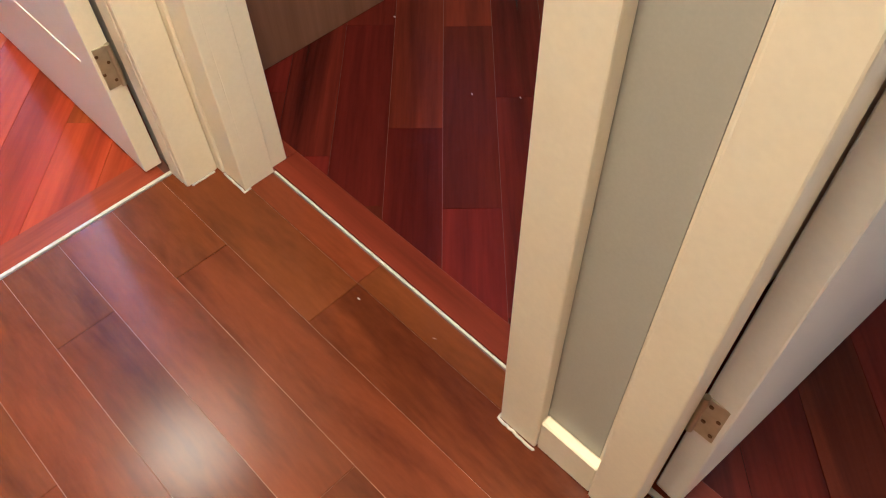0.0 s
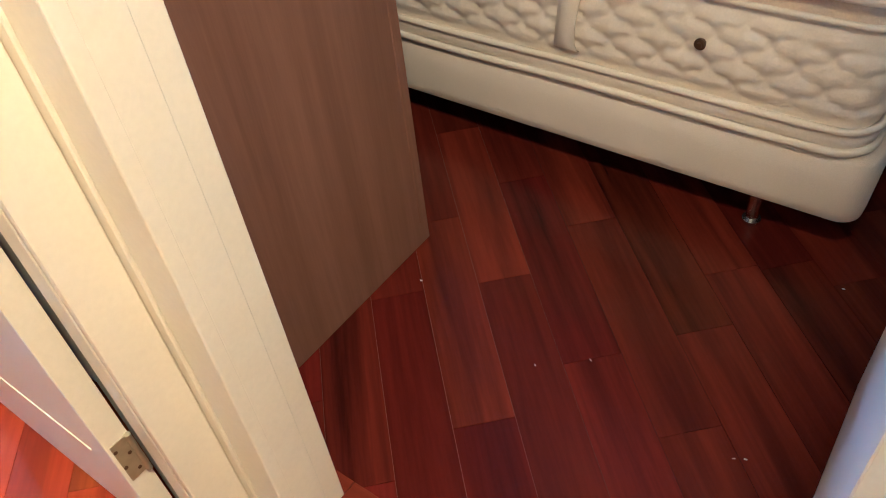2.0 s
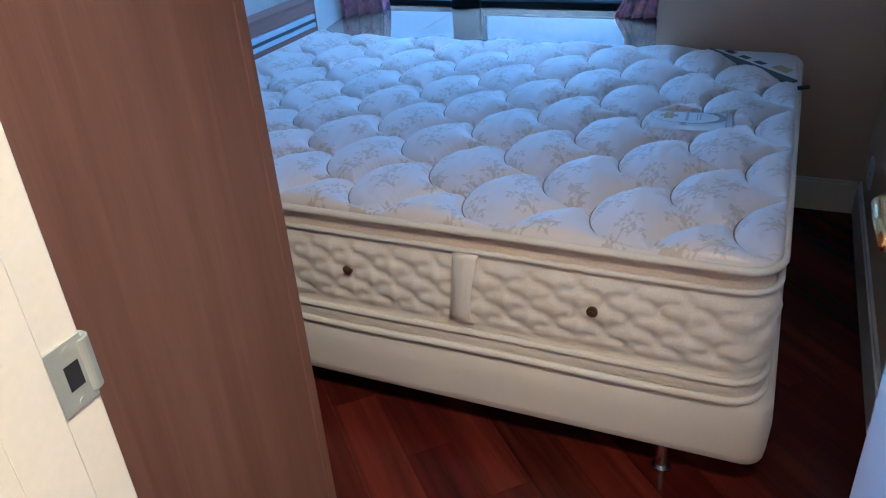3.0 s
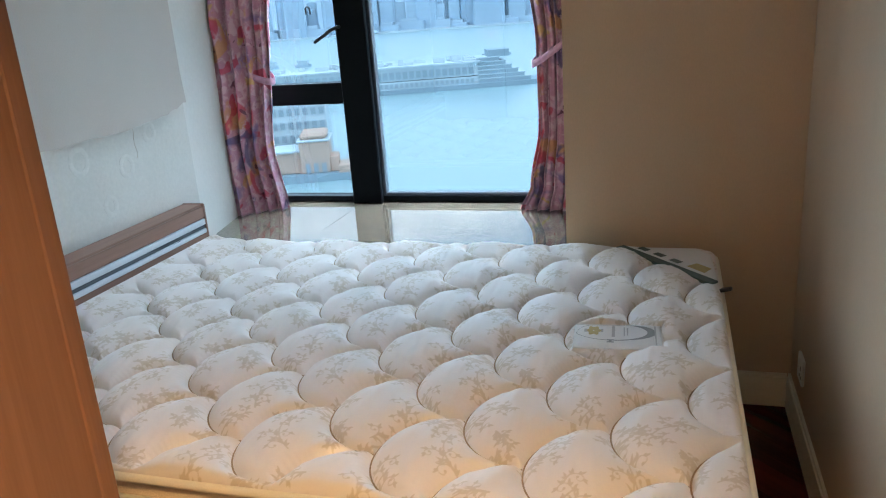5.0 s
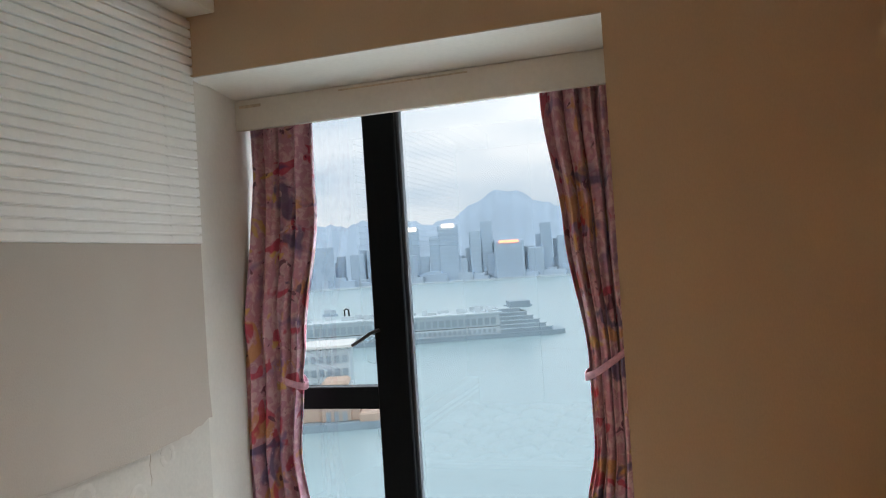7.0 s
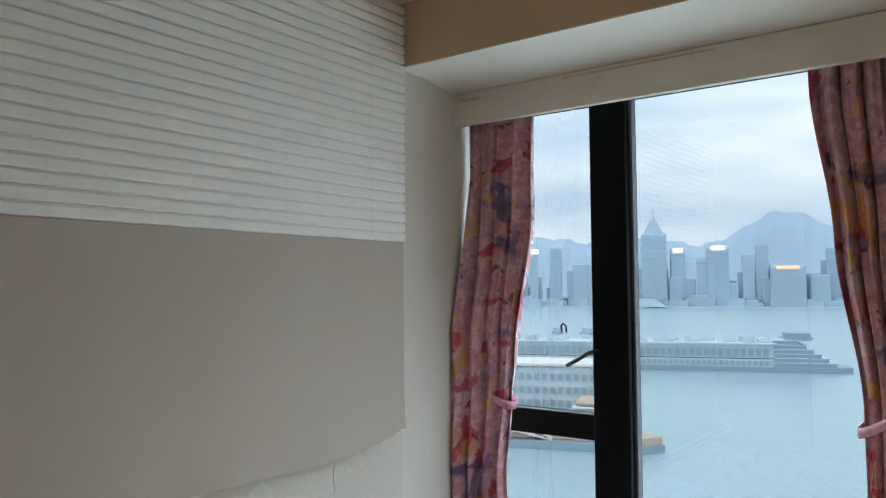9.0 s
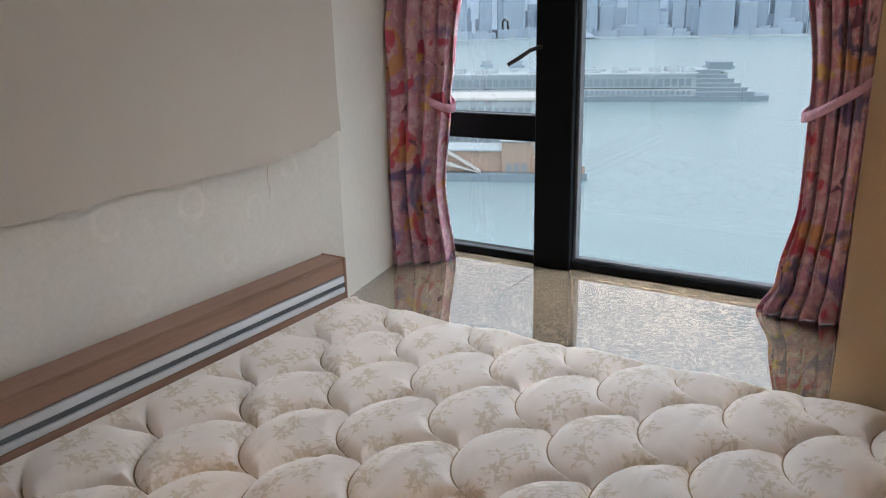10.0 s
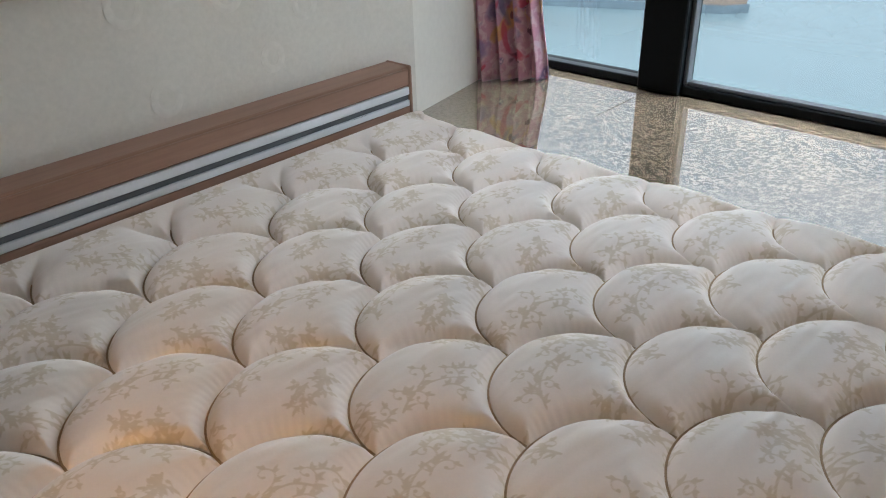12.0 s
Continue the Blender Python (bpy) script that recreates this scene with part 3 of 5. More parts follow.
structure("door_frame_right", join(box(-0.016, 0.001, HALL_Y - 0.004, HALL_Y + 0.045, 0, DOOR_Z, 0.002), box(0.72, 0.748, LIN, SOUTH_Y, 0, DOOR_Z, 0.002), box(-0.003, 0.72, LIN, SOUTH_Y, DOOR_Z, DOOR_Z + 0.028, 0.002)), M_TRIM, "cream painted door lining", "door frame")
structure("wall_end_right_room", box(-0.074, -0.021, HALL_Y + 0.001, SOUTH_Y, -0.1, CEIL), M_TRIM, "cream painted wall end at the side door", "wall")

# thresholds
structure("threshold_bedroom", join(box(JAMB_L - 0.012, JAMB_R + 0.012, 0.509, 0.572, -0.0033, 0.002, 0.0008), box(-1.215, JAMB_L - 0.013, 0.547, 0.572, -0.0033, 0.002), box(JAMB_R + 0.013, RIGHT_X - 0.015, 0.547, 0.572, -0.0033, 0.002)), M_SADDLE, "red hardwood threshold board", "threshold")
structure("threshold_left", box(-1.17, -1.104, -0.355, 0.34, -0.0033, 0.002, 0.0008), M_SADDLE_Y, "orange-red hardwood threshold board", "threshold")
structure("threshold_right", box(-0.003, 0.72, 0.509, 0.572, -0.0033, 0.002, 0.0008), M_SADDLE, "red hardwood threshold board", "threshold")
structure("sealant_strip_bedroom", box(JAMB_L, JAMB_R, 0.5015, 0.5070, -0.0033, 0.0025, 0.0008), M_STRIP, "white sealant line at the threshold", "sealant")
structure("sealant_strip_left", box(-1.104, -1.0960, -0.355, 0.361, -0.0033, 0.0025, 0.0008), M_STRIP, "white sealant line at the threshold", "sealant")
structure("sealant_strip_right", box(-0.003, 0.72, 0.4985, 0.509, -0.0033, 0.0025, 0.0008), M_STRIP, "white sealant line at the threshold", "sealant")

# window sill: two polished slabs
sill = structure("window_sill", box(-2.6, BAY_R, PIER_Y - 0.03, WIN_Y + 0.14, SILL_Z - 0.04, SILL_Z - 0.024), M_GAP, "brown granite window seat", "sill")
part("slab", prism([(-2.40, PIER_Y - 0.05), (-1.931, PIER_Y - 0.05), (-1.931, WIN_Y + 0.02), (-2.52, WIN_Y + 0.02), (-2.47, PIER_Y + 0.1)], SILL_Z - 0.024, SILL_Z, 0.001), M_GRANITE, sill, "polished brown granite slab")
part("slab", box(-1.929, BAY_R - 0.001, PIER_Y - 0.05, WIN_Y + 0.02, SILL_Z - 0.024, SILL_Z, 0.0008), M_GRANITE, sill, "polished brown granite slab")

# window
window = thing("window_1", (-1.8, WIN_Y, SILL_Z), "tall black metal window with a side sash and a harbour view", "window", kind="structure")
MX0, MX1 = -1.975, -1.832
frame_bm = [box(MX0, MX1, WIN_Y - 0.03, WIN_Y + 0.07, SILL_Z, 2.32, 0.004), box(-2.52, -2.46, WIN_Y - 0.005, WIN_Y + 0.06, SILL_Z, 2.32, 0.003), box(-2.46, MX0, WIN_Y - 0.005, WIN_Y + 0.06, SILL_Z, SILL_Z + 0.028, 0.003),
            box(-2.46, MX0, WIN_Y - 0.004, WIN_Y + 0.06, 1.006, 1.100, 0.003), box(MX1, BAY_R - 0.001, WIN_Y - 0.012, WIN_Y + 0.06, SILL_Z, SILL_Z + 0.030, 0.003), box(-0.960, BAY_R - 0.001, WIN_Y - 0.004, WIN_Y + 0.06, SILL_Z + 0.03, 2.32, 0.003),
            box(-2.46, MX0, WIN_Y, WIN_Y + 0.06, 2.26, 2.32), box(MX1, -0.960, WIN_Y, WIN_Y + 0.06, 2.26, 2.32)]
part("window_frame", join(*frame_bm), M_FRAME, window)
part("glazing_bead", join(box(MX1 + 0.001, MX1 + 0.014, WIN_Y - 0.004, WIN_Y + 0.03, SILL_Z + 0.03, 2.26, 0.002), box(MX1 + 0.014, -0.961, WIN_Y - 0.002, WIN_Y + 0.03, SILL_Z + 0.0305, SILL_Z + 0.042, 0.002)), M_ALU_DARK, window)
for x0, x1, z0, z1 in ((-2.46, MX0, SILL_Z + 0.028, 1.006), (-2.46, MX0, 1.100, 2.26), (MX1, -0.960, SILL_Z + 0.03, 2.26)):
    bmg = bmesh.new()
    vs = [bmg.verts.new(p) for p in ((x0, WIN_Y + 0.03, z0), (x1, WIN_Y + 0.03, z0), (x1, WIN_Y + 0.03, z1), (x0, WIN_Y + 0.03, z1))]
    bmg.faces.new(vs)
    pane = part("pane", bmg, M_GLASS, window)
    pane.visible_shadow = False
hd = part("window_handle", join(tube([(-1.955, WIN_Y - 0.03, 1.338), (-1.955, WIN_Y - 0.05, 1.338), (-1.985, WIN_Y - 0.054, 1.328), (-2.02, WIN_Y - 0.054, 1.306), (-2.07, WIN_Y - 0.05, 1.280)], 0.0075)), M_BLACK, window, "black lever handle", smooth=True)
part("catch", join(tube([(-2.128, WIN_Y + 0.022, 1.398), (-2.128, WIN_Y + 0.018, 1.424), (-2.118, WIN_Y + 0.016, 1.432), (-2.108, WIN_Y + 0.018, 1.424), (-2.108, WIN_Y + 0.022, 1.398)], 0.004, 6)), M_BLACK, window, "small black hook on the glass", smooth=True)
structure("wall_window_spandrel", box(-2.6, BAY_R, WIN_Y - 0.02, WIN_Y + 0.14, -0.1, SILL_Z - 0.041), M_REVEAL, "plain wall under the window", "wall")

# ---- bed wall: grey fabric panel, ribbed board ----
bm = bmesh.new()
ys = np.linspace(SOUTH_Y + 0.6, PIER_Y - 0.004, 90)


def panel_low(y):
    k = (y - 2.2) / 0.85
    z = 1.055 + 0.022 * max(0, k) + 0.004 * math.sin(y * 9) + 0.003 * math.sin(y * 23)
    if y > 2.86:
        z += 0.030 * ((y - 2.86) / 0.18) + 0.004 * math.sin(y * 90)
    return z


rows_ = []
for y in ys:
    z0 = panel_low(y)
    lift = 0.004 + 0.006 * (0.5 + 0.5 * math.sin(y * 5.0))
    rows_.append([bm.verts.new((WALL_X + d, y, z)) for d, z in ((0.001, z0), (lift + 0.010, z0), (0.012, z0 + 0.12), (0.012, 1.722), (0.001, 1.722))])
for a, b in zip(rows_, rows_[1:]):
    for k in range(4):
        bm.faces.new((a[k], a[k + 1], b[k + 1], b[k]))
bm.faces.new(rows_[-1])
bm.faces.new(rows_[0][::-1])
structure("fabric_panel", bm, M_PANEL, "grey-beige fabric wall covering torn off along its lower edge", "wall covering")

ribs = structure("ribbed_board", box(WALL_X + 0.0005, WALL_X + 0.006, SOUTH_Y + 0.6, PIER_Y - 0.003, 1.723, 2.529), M_RIB, "white ribbed decorative board over the bed head", "wall board")
PITCH = 0.0333
bm = bmesh.new()
L0, L1 = SOUTH_Y + 0.6, PIER_Y - 0.0025
for k in range(1):
    sec = ((WALL_X + 0.006, 0.0), (WALL_X + 0.0165, 0.0008), (WALL_X + 0.0185, 0.0035), (WALL_X + 0.0180, PITCH - 0.0085), (WALL_X + 0.0155, PITCH - 0.0055), (WALL_X + 0.006, PITCH - 0.005))
    A = [bm.verts.new((x, L0, z)) for x, z in sec]
    B = [bm.verts.new((x, L1, z)) for x, z in sec]
    for i in range(len(sec)):
        j = (i + 1) % len(sec)
        bm.faces.new((A[i], A[j], B[j], B[i]))
    bm.faces.new(A)
    bm.faces.new(B[::-1])
slat_me = mesh_of("slat", bm, M_RIB)
for k in range(24):
    ob = new("slat", slat_me)
    ob.parent = ribs
    ob.location = (0, 0, 1.723 + PITCH * k)

# a hairline crack and pale glue rings on the bare wall
crack = tube([(WALL_X + 0.0003, 2.735 + 0.004 * math.sin(k * 1.9), 1.07 - 0.022 * k) for k in range(6)], 0.0009, 5)
solid("plaster_crack", crack, M_STAIN, "hairline crack in the bare plaster wall", "crack", kind="structure")
for y, z, r in ((2.215, 1.008, 0.034), (2.458, 1.001, 0.036), (2.673, 0.941, 0.030), (2.82, 1.035, 0.028), (2.268, 0.80, 0.03), (2.56, 0.83, 0.026)):
    ring = tube([(WALL_X + 0.0002, y + r * math.cos(a), z + r * 1.1 * math.sin(a)) for a in np.linspace(0, 2 * math.pi, 28, endpoint=False)], 0.011, 6, True)
    for v in ring.verts:
        v.co.x = WALL_X + 0.0004 + max(0, v.co.x - WALL_X) * 0.08
    solid("glue_ring", ring, M_RING, "faint pale ring of old glue on the plaster wall", "glue mark", kind="structure")

# ---- fitted head rail of the bed ----
rail = thing("head_rail", (-2.31, 2.1, 0.6), "brown wood-veneer head rail with a grooved aluminium strip, behind the mattress", "headboard")
RY0, RY1, RX = 1.20, 2.936, -2.263
part("rail_body", join(box(WALL_X + 0.002, RX - 0.008, RY0, RY1 - 0.0005, 0.60, 0.740, 0.006, 2), box(RX - 0.010, RX, RY0, RY1 - 0.012, 0.690, 0.735, 0.003)), M_RAILWOOD, rail)
part("end_cap", box(WALL_X + 0.004, RX + 0.001, RY1 - 0.011, RY1 + 0.001, 0.598, 0.743, 0.006, 3), M_RAILWOOD, rail)
part("aluminium_strip", join(box(RX - 0.012, RX + 0.001, RY0, RY1 - 0.013, 0.664, 0.686, 0.002), box(RX - 0.012, RX + 0.001, RY0, RY1 - 0.013, 0.632, 0.649, 0.002)), M_ALU, rail, "brushed aluminium strip")
part("lower_lip", box(RX - 0.012, RX + 0.001, RY0, RY1 - 0.013, 0.596, 0.631, 0.002), M_RAILWOOD, rail)
part("groove", box(RX - 0.013, RX - 0.006, RY0, RY1 - 0.013, 0.647, 0.661), M_ALU_DARK, rail, "dark groove")
part("lower_board", box(RX - 0.014, RX - 0.002, RY0, RY1 - 0.013, 0.30, 0.595, 0.002), M_RAILWOOD, rail)

# ---- bed base and mattress ----
BX0, BX1, BY0, BY1 = -2.250, -0.428, 1.525, 2.965


def rounded(x0, x1, y0, y1, r, n=8, inset=0.0):
    x0, x1, y0, y1, r = x0 + inset, x1 - inset, y0 + inset, y1 - inset, max(0.01, r - inset)
    out = []
    for cx, cy, a0 in ((x1 - r, y1 - r, 0), (x0 + r, y1 - r, 90), (x0 + r, y0 + r, 180), (x1 - r, y0 + r, 270)):
        for k in range(n + 1):
            a = radians(a0 + 90 * k / n)
            out.append((cx + r * math.cos(a), cy + r * math.sin(a)))
    return out


def dense(poly, step):
    out = []
    for i, p in enumerate(poly):
        q = poly[(i + 1) % len(poly)]
        n = max(1, int(math.hypot(q[0] - p[0], q[1] - p[1]) / step))
        out += [(p[0] + (q[0] - p[0]) * k / n, p[1] + (q[1] - p[1]) * k / n) for k in range(n)]
    return out


def skin(loops, caps=True):
    """A closed skin through outlines of equal count, from bottom to top."""
    bm = bmesh.new()
    rings = [[bm.verts.new(p) for p in lp] for lp in loops]
    n = len(rings[0])
    for A, B in zip(rings, rings[1:]):
        for i in range(n):
            bm.faces.new((A[i], A[(i + 1) % n], B[(i + 1) % n], B[i]))
    if caps:
        bm.faces.new(rings[0][::-1])
        bm.faces.new(rings[-1])
    return bm


base = thing("bed_base", (-1.34, 2.23, 0), "beige cloth-covered box-spring bed base on short metal legs", "bed base")
loops = []
for z, ins in ((0.092, 0.03), (0.094, 0.012), (0.101, 0.003), (0.125, 0.0), (0.19, -0.003), (0.24, 0.0), (0.250, 0.006), (0.254, 0.03)):
    loops.append([(x, y, z) for x, y in rounded(BX0, -0.400, BY0, BY1, 0.05, 10, ins)])
part("box_spring", skin(loops), M_BASE, base, smooth=True)
part("dust_cover", box(BX0 + 0.05, BX1 - 0.05, BY0 + 0.05, BY1 - 0.05, 0.086, 0.0925), M_BLACK, base, "black cloth underside")
for lx, ly in ((-0.609, 1.566), (-2.05, 1.566), (-0.609, 2.90), (-2.05, 2.90), (-1.34, 2.23)):
    part("leg", join(cylinder((lx, ly, 0.052), 0.014, 0.096, seg=18), cylinder((lx, ly, 0.006), 0.021, 0.012, seg=18, bevel=0.002), cylinder((lx, ly, 0.100), 0.022, 0.007, seg=18)), M_CHROME, base, "chromed round leg", smooth=False)

mattress = thing("mattress", (-1.34, 2.23, 0.31), "cream pillow-top mattress with scalloped damask quilting, on the bed base", "mattress")
TOP = 0.602
CX, CY, PX, PY, RAD = -1.393, 2.399, 0.1452, 0.1440, 0.1475
step = 0.0024
nx, ny = int((BX1 - BX0) / step), int((BY1 - BY0) / step)
gx = np.linspace(BX0, BX1, nx + 1)
gy = np.linspace(BY0, BY1, ny + 1)
GX, GY = np.meshgrid(gx, gy, indexing="ij")


def scallops(X, Y):
    """Distance from the nearest seam of a fish-scale quilt whose scales bulge towards -x."""
    dist = np.full(X.shape, 1e9)
    ang = np.zeros(X.shape)
    hollow = np.zeros(X.shape)
    own = np.zeros(X.shape)
    cand = []
    for i in range(-9, 10):
        for j in range(-9, 10):
            if (i + j) % 2 == 0:
                cand.append((CX + PX * i, CY + PY * j))
    cand.sort()
    for cx, cy in cand:
        d = np.hypot((X - cx), (Y - cy) * RAD / PY * 0.99)
        inside = d <= RAD
        near = inside | (np.abs(d - RAD) < dist)
        ang = np.where(near, np.arctan2(Y - cy, X - cx), ang)
        hollow = np.where(inside, 0.15, np.where(near, 1.0, hollow))
        dist = np.where(inside, RAD - d, np.minimum(dist, np.abs(d - RAD)))
        own = np.where(inside, cx * 7.3 + cy * 3.1, own)
    return dist, own, ang, hollow


def blur(A, n, times=2):
    """A box mean over 2n + 1 cells both ways."""
    for _ in range(times):
        for axis in (0, 1):
            pad = [(n + 1, n) if k == axis else (0, 0) for k in (0, 1)]
            C = np.cumsum(np.pad(A, pad, mode="edge"), axis=axis)
            A = (C[2 * n + 1:] - C[:-2 * n - 1]) / (2 * n + 1) if axis == 0 else (C[:, 2 * n + 1:] - C[:, :-2 * n - 1]) / (2 * n + 1)
    return A


D, OWN, ANG, HOLLOW = scallops(GX, GY)
DS = np.sqrt(D * D + 0.0016 ** 2) - 0.0016
u = np.clip(DS / 0.074, 0, 1)
H = 0.040 * (1 - (1 - u) ** 2.3) ** 0.66
soften = np.clip((DS - 0.008) / 0.035, 0, 1)
soften = soften * soften * (3 - 2 * soften)
H = H * (1 - soften) + blur(H, 9) * soften
H += 0.0020 * np.sin(OWN * 40.0) * u
# gathers of the cloth along the seams, on the hollow sides of the scales
PUCKER = np.sin(ANG * RAD / 0.0020 + 2.0 * np.sin(ANG * 7 + OWN)) * (0.4 + 0.6 * np.abs(np.sin(OWN * 17 + ANG * 2)))
H += 0.0009 * PUCKER * blur(HOLLOW, 2) * np.clip(DS / 0.004, 0, 1) * np.exp(-DS / 0.013)
WR = np.array([[noise.noise((x * 30, y * 8, 0.3)) + 0.5 * noise.noise((x * 75, y * 20, 2.3)) for y in gy] for x in gx])
H += 0.0040 * WR * np.clip(DS / 0.02, 0, 1)
EDGE = np.minimum(np.minimum(GX - BX0 + 0.05, BX1 - GX), np.minimum(GY - BY0, BY1 - GY))
e = np.clip(EDGE / 0.022, 0, 1)
ROLL = np.minimum(np.clip(EDGE / 0.035, 0, 1), np.clip((GX - BX0) / 0.055, 0, 1))
Z = TOP - 0.0335 + H * ROLL + 0.029 * (1 - ROLL) - 0.020 * (1 - np.sqrt(1 - (1 - e) ** 2))
Z += 0.024 * np.exp(-(GX - BX0) / 0.07)
Z += 0.004 * np.sin(GX * 2.1 + 0.4) * np.sin(GY * 1.9)
# the quilt is drawn flat round the sewn label
LX, LY, LTURN = -0.685, 2.236, 0.06
lu = (GX - LX) * math.cos(LTURN) + (GY - LY) * math.sin(LTURN)
lv = (GY - LY) * math.cos(LTURN) - (GX - LX) * math.sin(LTURN)
off = np.maximum(np.abs(lu) - 0.106, np.abs(lv) - 0.072)
PILLOW = TOP - 0.014 + 0.010 * np.clip(-off / 0.02, 0, 1) ** 0.6
flat = np.clip((0.008 - off) / 0.008, 0, 1)
Z = Z * (1 - flat) + np.where(off < 0, PILLOW, TOP - 0.016) * flat
# and under the cloth across the far corner
CA, CB = Vector((-0.735, 2.945)), Vector((-0.456, 2.626))
CN = Vector((-(CB - CA).y, (CB - CA).x)).normalized()
side = (GX - CA.x) * CN.x + (GY - CA.y) * CN.y
tuck = np.clip((side + 0.010) / 0.012, 0, 1)
Z = np.minimum(Z, Z * (1 - tuck) + (TOP - 0.012) * tuck)
CR = 0.07
verts, faces = [], []
for i in range(nx + 1):
    for j in range(ny + 1):
        x, y = GX[i, j], GY[i, j]
        cx = min(max(x, BX0 + CR), BX1 - CR)
        cy = min(max(y, BY0 + CR), BY1 - CR)
        dx, dy = x - cx, y - cy
        r = math.hypot(dx, dy)
        if dx and dy and r > 0:
            m = max(abs(dx), abs(dy))
            x, y = cx + dx / r * m, cy + dy / r * m
        verts.append((x, y, Z[i, j]))
for i in range(nx):
    for j in range(ny):
        a = i * (ny + 1) + j
        faces.append((a, a + ny + 1, a + ny + 2, a + 1))
# the woven sprays: one repeat of the cloth, as the distance from the nearest scroll
WEAVE = np.full((340, 270), 0.012)


def dab(x, y, r):
    i0, j0 = int(x / 0.001), int(y / 0.001)
    ii, jj = np.arange(i0 - 12, i0 + 13), np.arange(j0 - 12, j0 + 13)
    at = np.ix_(ii % 340, jj % 270)
    WEAVE[at] = np.minimum(WEAVE[at], np.hypot(ii[:, None] * 0.001 - x, jj[None, :] * 0.001 - y) - r)


def scroll(x, y, a, c0, c1, length, w0, w1, leaves=0):
    """A stroke whose bend grows from c0 to c1 (1/m), with leaves along its outer side and a bud at its end."""
    n = max(4, int(length / 0.0008))
    gap = max(1, n // (leaves + 1))
    for k in range(n):
        q = k / n
        a += (c0 + (c1 - c0) * q ** 1.5) * length / n
        x, y = x + math.cos(a) * length / n, y + math.sin(a) * length / n
        dab(x, y, w0 + (w1 - w0) * q if leaves else (w0 * math.sin(math.pi * min(1.0, 0.25 + 0.75 * q)) + w1))
        if leaves and k % gap == gap // 2 and q < 0.8:
            side = -1 if c1 > 0 else 1
            scroll(x, y, a + side * 0.55, side * 10, side * 75, 0.017 * (1.15 - 0.6 * q), 0.0019, 0.0005)
            scroll(x, y, a + side * 1.25, side * 10, side * 60, 0.010 * (1.15 - 0.6 * q), 0.0016, 0.0004)
    if leaves:
        dab(x, y, w1 + 0.0018)


def spray(x, y, a, flip, size, rnd):
    """An S-shaped stem that throws curled leafy branches to both sides."""
    for k in range(6):
        q = k / 5
        px = x + size * (0.10 * (q - 0.5) * math.cos(a) - flip * 0.020 * math.sin(2 * math.pi * q) * math.sin(a))
        py = y + size * (0.10 * (q - 0.5) * math.sin(a) + flip * 0.020 * math.sin(2 * math.pi * q) * math.cos(a))
        side = flip * (-1) ** k
        c = side * rnd.uniform(75, 110) / size
        scroll(px, py, a + side * rnd.uniform(0.1, 0.5), 0.1 * c, 2.6 * c, size * rnd.uniform(0.052, 0.072), 0.0016, 0.0011, 4)
    scroll(x - 0.05 * size * math.cos(a), y - 0.05 * size * math.sin(a), a + 0.5 * flip, -12 * flip, -12 * flip, 0.10 * size, 0.0018, 0.0016, 1)


r_spray = random.Random(21)
for sx, sy, sa, sf, sz in ((0.065, 0.055, 2.2, 1, 1.15), (0.235, 0.070, 0.7, -1, 1.0), (0.125, 0.19, 3.5, -1, 1.0), (0.29, 0.20, 1.6, 1, 1.15), (0.155, 0.10, 5.2, 1, 0.7), (0.02, 0.16, 0.2, -1, 0.7)):
    spray(sx, sy, sa, sf, sz, r_spray)


def woven(x, y):
    i, j = x / 0.001, y / 0.001
    i0, j0 = np.floor(i).astype(int), np.floor(j).astype(int)
    fi, fj = i - i0, j - j0
    W = lambda p, q: WEAVE[p % 340, q % 270]
    return (W(i0, j0) * (1 - fi) + W(i0 + 1, j0) * fi) * (1 - fj) + (W(i0, j0 + 1) * (1 - fi) + W(i0 + 1, j0 + 1) * fi) * fj


me = bpy.data.meshes.new("top_panel")
me.from_pydata(verts, [], faces)
me.materials.append(M_QUILT)
me.attributes.new("weave", "FLOAT", "POINT").data.foreach_set("value", woven(GX, GY).ravel())
me.polygons.foreach_set("use_smooth", np.ones(len(me.polygons), dtype=bool))
ob = new("top_panel", me)
ob.parent = mattress
ob.matrix_parent_inverse = Matrix.Translation(mattress.location).inverted()
tagged(ob, "quilted cream damask top")


# quilting thread at the foot of every crease, coloured to stand in for its shade
M_CREASE_THREAD = mat("tan_crease_shade_thread", (0.36, 0.245, 0.15), 0.7, vary=0.2, fine=300)
KY = RAD / PY * 0.99
cells = [(CX + PX * i, CY + PY * j) for i in range(-9, 10) for j in range(-9, 10) if (i + j) % 2 == 0]
crease_threads = []
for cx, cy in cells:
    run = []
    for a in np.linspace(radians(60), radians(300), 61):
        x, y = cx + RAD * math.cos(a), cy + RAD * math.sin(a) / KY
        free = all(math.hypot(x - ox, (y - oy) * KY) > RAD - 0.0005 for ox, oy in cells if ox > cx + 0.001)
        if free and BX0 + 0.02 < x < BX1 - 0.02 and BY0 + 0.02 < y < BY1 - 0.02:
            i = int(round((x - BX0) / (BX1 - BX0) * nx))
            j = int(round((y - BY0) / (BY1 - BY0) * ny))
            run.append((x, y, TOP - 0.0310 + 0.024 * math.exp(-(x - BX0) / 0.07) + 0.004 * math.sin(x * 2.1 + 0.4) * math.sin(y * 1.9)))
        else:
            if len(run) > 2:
                crease_threads.append(tube(run, 0.0021, 6))
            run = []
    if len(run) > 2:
        crease_threads.append(tube(run, 0.0021, 6))
part("crease_shade_thread", join(*crease_threads), M_CREASE_THREAD, mattress, "tan quilting thread standing in for shade in the creases", smooth=True, kind="stuff")


